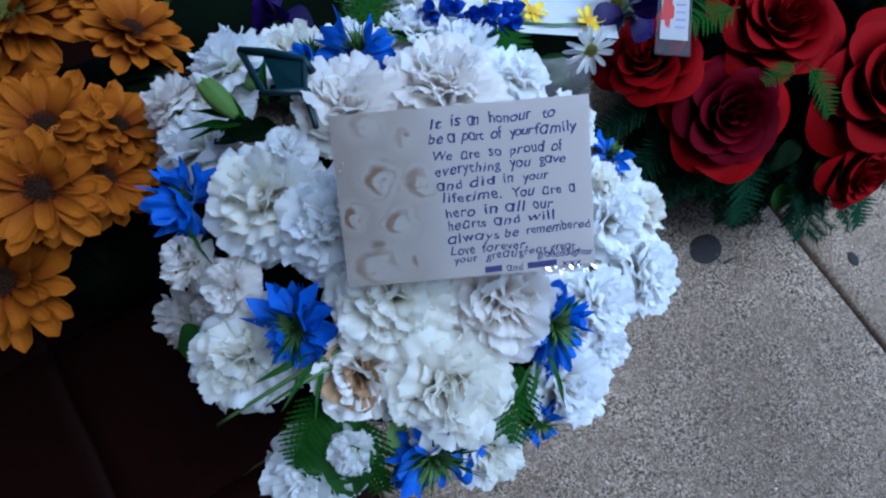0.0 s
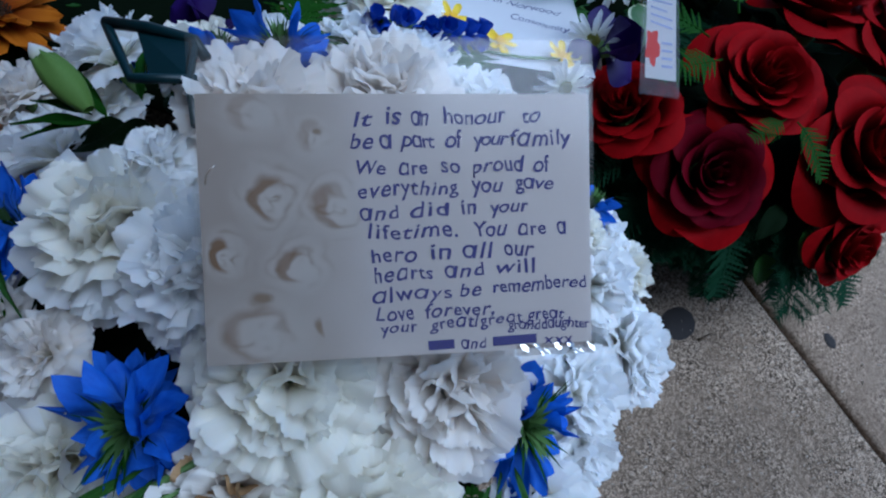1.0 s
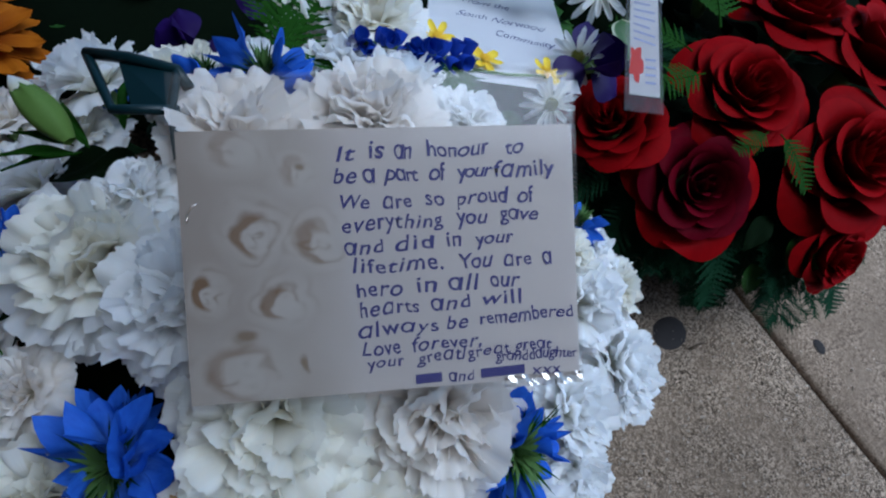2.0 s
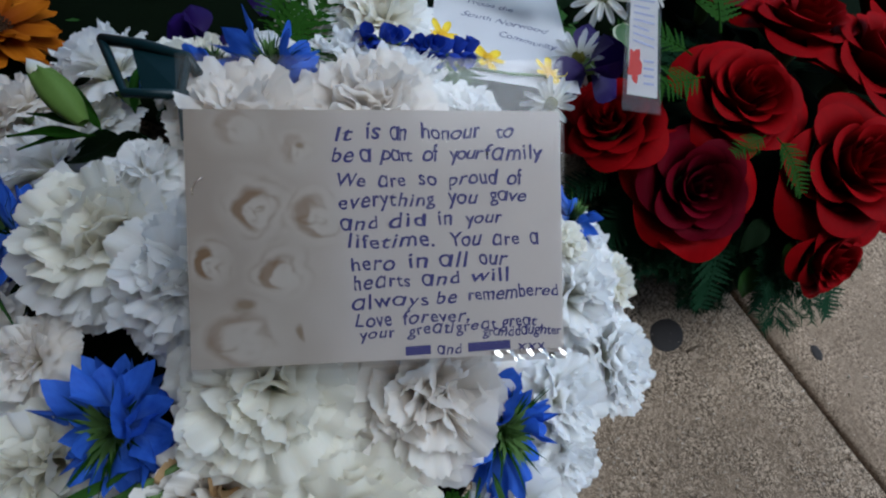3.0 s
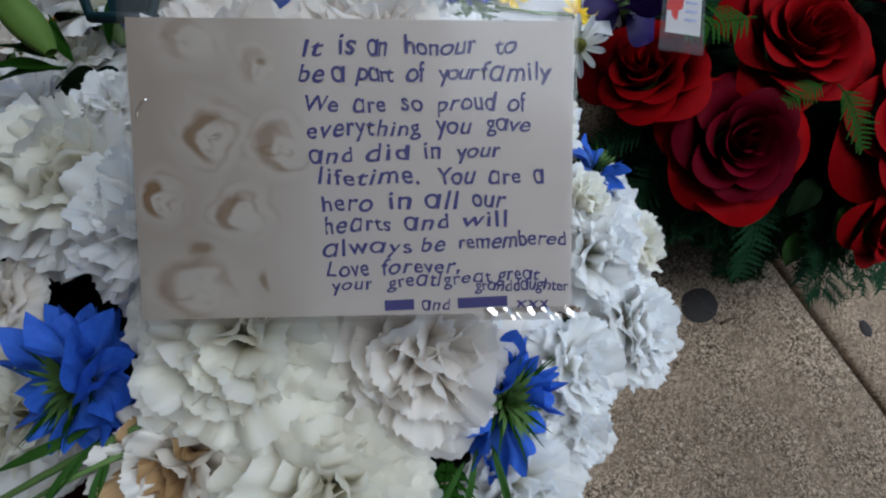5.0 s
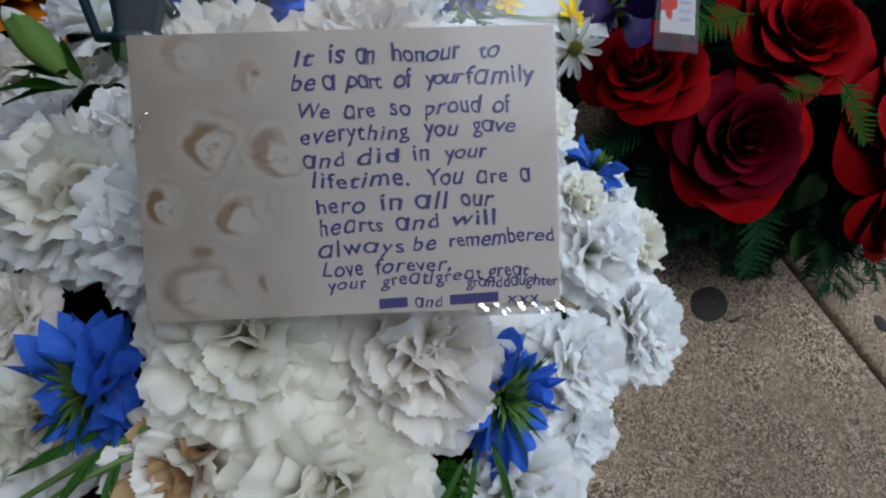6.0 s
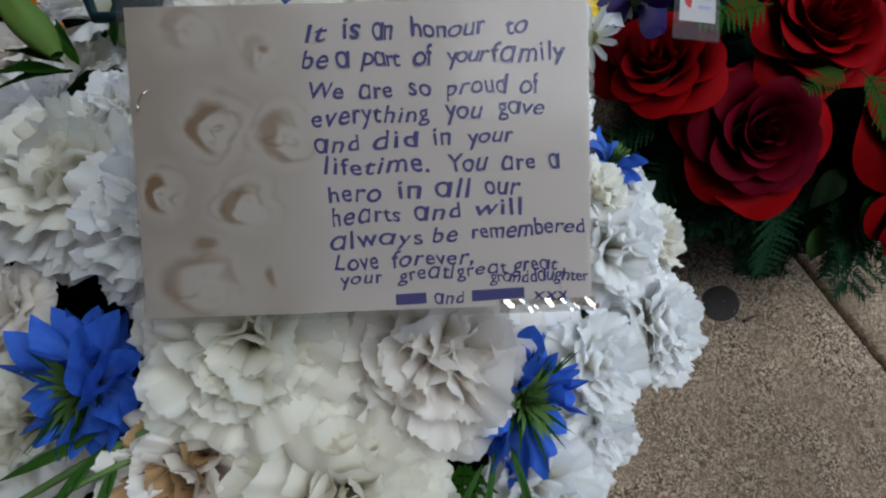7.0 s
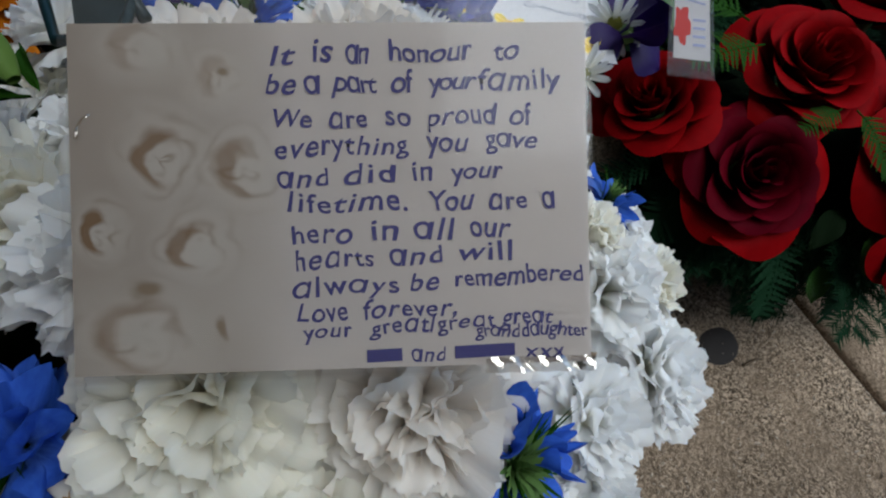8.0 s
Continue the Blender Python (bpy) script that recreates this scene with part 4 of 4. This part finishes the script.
def hand_line(v0, v1, tall, *words):
    """A line of the hand-written message, word by word, between its first and last baseline."""
    first, last = words[0][1], words[-1][2]
    for k, (text, u0, u1) in enumerate(words):
        va, vb = (v0 + (v1 - v0) * (u - first) / (last - first) for u in (u0, u1))
        writing(text, *on_card(u0, va), *on_card(u1, vb), tall * 0.00080, message, INK, 0.00022 + 0.00006 * (k % 2), 0.013)


hand_line(0.119, 0.109, 5.2, ("It", 0.383, 0.428), ("is", 0.465, 0.503), ("an", 0.530, 0.574), ("honour", 0.610, 0.775), ("to", 0.820, 0.869))
hand_line(0.202, 0.197, 5.0, ("be", 0.374, 0.428), ("a", 0.445, 0.479), ("part", 0.501, 0.589), ("of", 0.613, 0.660), ("your", 0.688, 0.780), ("family", 0.788, 0.950))
hand_line(0.303, 0.297, 4.8, ("We", 0.384, 0.457), ("are", 0.491, 0.569), ("so", 0.599, 0.655), ("proud", 0.684, 0.821), ("of", 0.845, 0.892))
hand_line(0.388, 0.366, 4.8, ("everything", 0.390, 0.646), ("you", 0.681, 0.762), ("gave", 0.795, 0.898))
hand_line(0.473, 0.456, 4.6, ("and", 0.392, 0.491), ("did", 0.521, 0.622), ("in", 0.653, 0.694), ("your", 0.729, 0.830))
hand_line(0.546, 0.543, 4.8, ("lifetime.", 0.410, 0.645), ("You", 0.685, 0.771), ("are", 0.800, 0.880), ("a", 0.907, 0.934))
hand_line(0.639, 0.624, 4.8, ("hero", 0.415, 0.531), ("in", 0.570, 0.624), ("all", 0.654, 0.734), ("our", 0.763, 0.843))
hand_line(0.711, 0.692, 4.6, ("hearts", 0.421, 0.576), ("and", 0.606, 0.710), ("will", 0.741, 0.848))
hand_line(0.790, 0.758, 4.4, ("always", 0.417, 0.621), ("be", 0.645, 0.698), ("remembered", 0.730, 0.988))
hand_line(0.861, 0.850, 4.4, ("Love", 0.425, 0.523), ("forever,", 0.553, 0.734))
hand_line(0.913, 0.881, 3.8, ("your", 0.434, 0.529), ("great/great", 0.562, 0.809), ("great", 0.822, 0.925))
hand_line(0.919, 0.921, 3.4, ("granddaughter", 0.768, 0.996))
hand_line(0.984, 0.983, 3.6, ("and", 0.644, 0.711), ("xxx", 0.868, 0.947))
bars([(*on_card(0.556, 0.966), *on_card(0.625, 0.963), 0.0026), (*on_card(0.728, 0.962), *on_card(0.847, 0.957), 0.0026)], message, INK)

# ---- red rose spray ----
spray = thing("rose_spray", "funeral spray of large red roses with ferns on paving", "flower arrangement")
part("foliage_bed", mound(0.05, 0.16, 0.13, 0.12, 0.135, 2), None, spray, "near-black green foam bed, gap shade put into its colour")
part("foliage_bed", mound(0.13, 0.40, 0.26, 0.22, 0.125, 6), None, spray, "near-black leafy bed, gap shade put into its colour")
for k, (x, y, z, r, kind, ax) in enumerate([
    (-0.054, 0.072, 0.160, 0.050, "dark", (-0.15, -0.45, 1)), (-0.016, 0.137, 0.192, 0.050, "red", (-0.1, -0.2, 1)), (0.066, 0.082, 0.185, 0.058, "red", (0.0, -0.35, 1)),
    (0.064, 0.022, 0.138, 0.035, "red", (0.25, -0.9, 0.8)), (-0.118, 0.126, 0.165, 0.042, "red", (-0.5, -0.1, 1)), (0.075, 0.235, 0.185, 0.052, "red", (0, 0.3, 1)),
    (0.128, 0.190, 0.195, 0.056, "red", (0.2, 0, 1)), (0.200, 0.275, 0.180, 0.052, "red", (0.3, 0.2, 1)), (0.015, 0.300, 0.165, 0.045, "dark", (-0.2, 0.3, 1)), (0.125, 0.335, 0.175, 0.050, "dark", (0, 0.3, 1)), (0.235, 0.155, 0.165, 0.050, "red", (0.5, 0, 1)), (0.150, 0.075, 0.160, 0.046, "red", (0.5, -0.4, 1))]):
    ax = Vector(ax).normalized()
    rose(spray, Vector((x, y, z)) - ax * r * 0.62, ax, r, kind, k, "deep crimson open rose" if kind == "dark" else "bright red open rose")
rng = random.Random(5)
for k in range(46):
    a = rng.uniform(0, 6.28) if k > 24 else rng.uniform(3.5, 5.4)
    c = Vector((0.045 + 0.080 * math.cos(a), 0.150 + 0.078 * math.sin(a), rng.uniform(0.07, 0.135)))
    d = Vector((math.cos(a), math.sin(a), rng.uniform(-1.1, 0.1)))
    part("conifer_sprig", CONIFERS[k % 3], None, spray, "", along(c, d, (0, 0, 1), rng.uniform(0.055, 0.090)))
for k, (x, y, z, dx, dy, dz, s) in enumerate([(-0.05, 0.15, 0.185, -1, -0.3, 0.1, 0.055), (-0.055, 0.17, 0.185, -0.9, 0.6, 0.2, 0.06), (-0.03, 0.19, 0.19, 0.1, 1, 0.2, 0.08), (-0.018, 0.092, 0.196, 0.6, -1, 0.0, 0.042), (-0.022, 0.096, 0.192, -0.9, -0.5, 0, 0.030), (-0.02, 0.06, 0.12, 0.25, -1, -0.5, 0.075), (0.03, 0.05, 0.12, 0.3, -1, -0.6, 0.07), (0.07, 0.04, 0.12, 0.5, -1, -0.3, 0.06), (-0.08, 0.08, 0.12, -0.7, -0.7, -0.4, 0.07), (-0.10, 0.10, 0.13, -1, -0.3, -0.3, 0.06), (0.11, 0.13, 0.185, 1, 0.2, 0, 0.05)]):
    part("fern_leaf", FRONDS[k % 2] if k < 5 else DARKFROND, None, spray, "", along((x, y, z), (dx, dy, dz), (0, 0, 1), s))
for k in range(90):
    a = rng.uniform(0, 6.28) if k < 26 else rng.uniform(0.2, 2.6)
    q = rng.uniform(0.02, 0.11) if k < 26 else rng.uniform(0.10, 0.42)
    part("leaf", SHADEBROAD, None, spray, "", along((0.045 + q * math.cos(a), 0.14 + q * math.sin(a), rng.uniform(0.11, 0.145)), (math.cos(a + rng.uniform(-1, 1)), math.sin(a + rng.uniform(-1, 1)), rng.uniform(-0.5, 0.2)), (0, 0, 1), rng.uniform(0.024, 0.040)))
for x, y, z, dx, dy in ((0.035, 0.045, 0.13, 0.2, -1), (0.02, 0.035, 0.10, 0.1, -1), (0.05, 0.04, 0.135, -0.3, -1)):
    part("leaf", BROADLEAF, None, spray, "", along((x, y, z), (dx, dy, -0.5), (0, 0, 1), 0.028))

# ---- laminated tag between the roses ----
tx, ty = Vector((0.0275, -0.0110, 0.004)), Vector((0.0255, 0.1180, 0.0))
tagz = tx.cross(ty).normalized()
TAG = Matrix((ty.normalized().cross(tagz), ty.normalized(), tagz)).transposed().to_4x4()
TAG.translation = Vector((-0.1225, 0.1390, 0.2235))
TAG = TAG @ Matrix.Diagonal((0.78, 1, 1, 1))
tag = thing("memorial_tag", "small laminated tag with blue lines and a red poppy", "tag", TAG)
part("film", plate("film", -0.0145, 0.0145, -0.058, 0.060, 0.0004, 0.0, FILM), None, tag, "clear laminating film")
part("film", plate("film", -0.0145, 0.0145, -0.058, 0.060, -0.0006, 0.0, FILM), None, tag)
part("paper", plate("paper", -0.0110, 0.0120, -0.046, 0.050, 0.0, 0.0003, CARDWHITE), None, tag, "white paper slip")
bars([(-0.008, 0.042 - 0.0062 * k, 0.009 - 0.004 * (k % 3 == 2), 0.042 - 0.0068 * k, 0.0016) for k in range(8)] + [(0.001, -0.018 - 0.006 * k, 0.009, -0.018 - 0.006 * k, 0.0018) for k in range(4)], tag, PALEINK)


def poppy(u, v):
    a = math.pi * u
    r = v * (1 + 0.16 * math.cos(5 * a + 1) + 0.08 * math.sin(9 * a))
    return (-0.0058 + 0.0052 * r * math.cos(a), -0.022 + 0.0135 * r * math.sin(a), 0.0002)


part("poppy_print", sheet("poppy_print", poppy, 40, 2, POPPY), None, tag, "red poppy print")
vs, fs = tube([(0, 0.052, -0.001), (0.002, 0.062, -0.02), (0.004, 0.066, -0.09)], 0.0012, 6)
part("stick", mesh_from("stick", vs, fs, STEM), None, tag, "thin green stick")

# ---- mixed bouquet with the community card ----
bouquet = thing("mixed_bouquet", "mixed bouquet of white daisies, irises, carnations and dark leaves", "flower arrangement")
part("foliage_bed", mound(-0.235, 0.235, 0.15, 0.105, 0.115, 3), None, bouquet, "near-black leafy bed, gap shade put into its colour")
part("foliage_bed", mound(-0.36, 0.40, 0.30, 0.24, 0.105, 7), None, bouquet, "near-black leafy bed, gap shade put into its colour")
carnation(bouquet, (-0.288, 0.150, 0.200), (-0.1, 0.1, 1), 0.033, "white", 201, "full white carnation")
carnation(bouquet, (-0.330, 0.165, 0.175), (-0.4, 0.1, 1), 0.025, "blush", 202, "off-white carnation in shade")
for k, (x, y, z, r, ax) in enumerate([(-0.118, 0.222, 0.185, 0.026, (-0.3, -0.6, 1)), (-0.150, 0.152, 0.190, 0.022, (-0.2, -0.9, 0.6)), (-0.176, 0.110, 0.192, 0.020, (0.1, -1, 0.5)), (-0.090, 0.252, 0.195, 0.018, (0.3, 0, 1)), (-0.085, 0.215, 0.200, 0.014, (0.6, -0.4, 1))]):
    daisy(bouquet, (x, y, z), ax, r, "white", k + 40, (12, 9), "daisy", "green", "white daisy with narrow petals")


def iris(x, y, z, size, seed, throat):
    rng = random.Random(seed)
    head = part("iris", CALYX, None, bouquet, "dark purple iris bloom", aim((x, y, z), (rng.uniform(-0.3, 0.3), -0.4, 1), rng.uniform(0, 6), size))
    for k in range(6):
        me = leaf_mesh("petal", PURPLE, 0.50, -0.3, 0.55 if k < 3 else -0.55, 1.3)
        q = Matrix.Rotation(k * 2.094 + (1.047 if k >= 3 else 0), 4, "Z") @ Matrix.Rotation(radians(25 if k < 3 else 50), 4, "X")
        pt = part("petal", me, None, head, "", q)
        if k == 0 and throat:
            part("yellow_blotch", leaf_mesh("yellow_blotch", YELLOW, 0.14, -0.3, 0.30, 1.3), None, pt, "yellow throat", Matrix.Translation((0, 0.16, 0.035)) @ Matrix.Scale(0.5, 4))


for k, (x, y, z, s) in enumerate([(-0.362, 0.212, 0.180, 0.026), (-0.226, 0.262, 0.180, 0.026), (-0.142, 0.147, 0.188, 0.028), (-0.335, 0.260, 0.14, 0.030), (-0.425, 0.200, 0.12, 0.030)]):
    iris(x, y, z, s, k, k < 2)


def bells(x, y, z, d, n, size):
    """A short spike of small blue bells."""
    def bell(u, v):
        a = math.pi * u
        r = 0.42 * math.sin(math.pi * (0.1 + 0.55 * v)) + 0.18 * max(0, v - 0.75) * 4 * (1 + 0.4 * math.cos(6 * a)) * 0.5
        return (r * math.cos(a), r * math.sin(a), v)

    me = sheet("bell", bell, 18, 6, DEEPBLUE)
    d = Vector(d).normalized()
    vs, fs = tube([Vector((x, y, z)), Vector((x, y, z)) + d * size * n * 0.75], 0.0014, 6)
    st = part("hyacinth", mesh_from("hyacinth", vs, fs, STEM), None, bouquet, "spike of small dark blue bells")
    rng = random.Random(n)
    for k in range(n * 2):
        side = Vector((rng.uniform(-1, 1), rng.uniform(-1, 1), rng.uniform(0.0, 1.0)))
        side = (side - d * side.dot(d)).normalized() + d * 0.3
        part("bell", me, None, st, "", aim(Vector((x, y, z)) + d * size * 0.75 * k / 2, side, 0, size))


bells(-0.300, 0.112, 0.232, (1, -0.15, 0.05), 7, 0.0085)
bells(-0.262, 0.110, 0.225, (1, 0.2, -0.1), 4, 0.0095)

rng = random.Random(21)
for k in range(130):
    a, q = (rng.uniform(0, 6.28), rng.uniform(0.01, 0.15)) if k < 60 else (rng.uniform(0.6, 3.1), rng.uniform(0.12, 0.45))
    part("leaf", (SHADEBROAD, SHADEBROAD, BROADLEAF)[k % 3], None, bouquet, "", along((-0.235 + q * math.cos(a), 0.24 + 0.7 * q * math.sin(a), rng.uniform(0.07, 0.12)), (math.cos(a + rng.uniform(-1, 1)), math.sin(a + rng.uniform(-1, 1)), rng.uniform(-0.3, 0.5)), (0, 0, 1), rng.uniform(0.035, 0.06)))


def edged_leaf():
    m = Mat("variegated_leaf", 0.4)
    u, v = m.uv()
    e = m.math("ABSOLUTE", m.math("SUBTRACT", u, 0.5))
    e = m.math("ADD", e, m.math("MULTIPLY", m.noise(6.0), 0.12))
    m.color(m.ramp(e, (0.42, (0.05, 0.11, 0.03)), (0.50, (0.55, 0.58, 0.40))))
    return m.thin(0.2).m


VARIEGATED = leaf_mesh("leaf", edged_leaf(), 0.40, 0.15, 0.35, 0.8)
for x, y, z, dx, dy, s in ((-0.15, 0.25, 0.195, -0.4, -0.6, 0.045), (-0.115, 0.262, 0.200, 0.5, -0.7, 0.045), (-0.09, 0.26, 0.205, 1, 0.1, 0.04), (-0.165, 0.27, 0.19, -1, 0.1, 0.045), (-0.11, 0.19, 0.19, 0.1, -1, 0.03)):
    part("leaf", VARIEGATED, None, bouquet, "green leaf with a cream edge", along((x, y, z), (dx, dy, 0.1), (0, 0, 1), s))
for x, y, z, dx, dy, s in ((-0.345, 0.10, 0.215, 0.35, 1, 0.07), (-0.335, 0.12, 0.21, -0.3, 1, 0.06), (-0.195, 0.262, 0.190, 0.15, -1, 0.032), (-0.24, 0.105, 0.215, 0.3, -1, 0.04)):
    part("fern_leaf", FRONDS[0] if x < -0.3 else DARKFROND, None, bouquet, "", along((x, y, z), (dx, dy, 0.1), (0, 0, 1), s))
for x, y in ((-0.34, 0.15), (-0.325, 0.14), (-0.352, 0.155)):
    part("bud", leaf_mesh("bud", WHITE, 0.20, -0.8, 0.0, 0.9), None, bouquet, "small white bud", along((x, y, 0.215), (-0.3, 0.9, 0.1), (0, 0, 1), 0.022))

# card
cy_ = Vector((0.02, 0.165, -0.055)).normalized()
cx_ = Vector((0.100, -0.040, 0.012))
cz_ = cx_.cross(cy_).normalized()
cx_ = cy_.cross(cz_)
COMM = Matrix((cx_, cy_, cz_)).transposed().to_4x4()
COMM.translation = Vector((-0.197, 0.194, 0.168))
community = thing("community_card", "white card with slanting handwriting and yellow flowers in a bouquet", "card", COMM)
part("paper", plate("paper", -0.052, 0.052, -0.074, 0.088, 0.0, 0.0004, CARDWHITE), None, community, "white card")
writing("From the", -0.026, 0.040, 0.012, 0.034, 0.008, community, GREYINK, 0.0003, 0.0, 0.3)
writing("South Norwood", -0.030, 0.016, 0.038, 0.006, 0.008, community, GREYINK, 0.0003, 0.0, 0.3)
writing("Community", -0.002, -0.010, 0.042, -0.018, 0.008, community, GREYINK, 0.0003, 0.0, 0.3)
for k, (x, y) in enumerate(((-0.044, -0.030), (-0.012, -0.052), (0.030, -0.060))):
    daisy(community, (x, y, 0.004), (0.2, -0.2, 1), 0.013, "yellow", k + 70, (6,), "yellow_flower", "yellow", "small yellow flower")
for x0, y0, x1, y1 in ((-0.050, -0.060, -0.044, -0.032), (-0.046, -0.064, -0.014, -0.054), (-0.02, -0.064, 0.028, -0.062)):
    vs, fs = tube([(x0, y0, 0.0015), ((x0 + x1) / 2, (y0 + y1) / 2 - 0.003, 0.0025), (x1, y1, 0.003)], 0.001, 6)
    part("stalk", mesh_from("stalk", vs, fs, STEM), None, community)

# ---- orange chrysanthemums ----
mums = thing("chrysanthemum_bunch", "bunch of orange chrysanthemums with dark centres in the shade", "flower arrangement")
part("foliage_bed", mound(-0.58, 0.065, 0.075, 0.11, 0.150, 4), None, mums, "near-black leafy bed, gap shade put into its colour")
for k, (x, y, z, r, ax) in enumerate([(-0.575, 0.135, 0.215, 0.044, (0, 0.1, 1)), (-0.585, 0.088, 0.205, 0.040, (0, 0, 1)), (-0.532, 0.046, 0.222, 0.037, (0.25, 0, 1)), (-0.530, 0.004, 0.222, 0.037, (0.2, -0.2, 1)), (-0.507, 0.020, 0.200, 0.032, (0.6, -0.2, 1)), (-0.497, 0.127, 0.205, 0.034, (0.5, 0.4, 1)), (-0.572, -0.043, 0.185, 0.042, (-0.1, -0.3, 1)), (-0.497, 0.054, 0.205, 0.028, (0.8, 0.1, 0.8)), (-0.590, 0.020, 0.200, 0.038, (-0.4, 0, 1)), (-0.535, 0.165, 0.195, 0.038, (0.2, 0.5, 1)), (-0.615, -0.01, 0.19, 0.038, (-0.3, 0, 1))]):
    ax = Vector(ax).normalized()
    daisy(mums, Vector((x, y, z)) - ax * 0.006, ax, r * 1.08, "orange", k, (16, 14, 9), disc="green" if k == 0 else None, label="orange chrysanthemum head")
rng = random.Random(8)
for k in range(30):
    a, q = rng.uniform(0, 6.28), rng.uniform(0.01, 0.085)
    part("leaf", SHADEBROAD, None, mums, "", along((-0.57 + q * math.cos(a), 0.065 + 1.2 * q * math.sin(a), rng.uniform(0.10, 0.15)), (math.cos(a), math.sin(a), rng.uniform(-0.3, 0.2)), (0, 0, 1), rng.uniform(0.035, 0.055)))
for x, y, z, dx, dy in ((-0.52, 0.10, 0.19, 1, 0.2), (-0.51, 0.095, 0.185, 0.8, -0.4)):
    part("leaf", SHADEBROAD, None, mums, "", along((x, y, z), (dx, dy, 0.1), (0, 0, 1), 0.045))
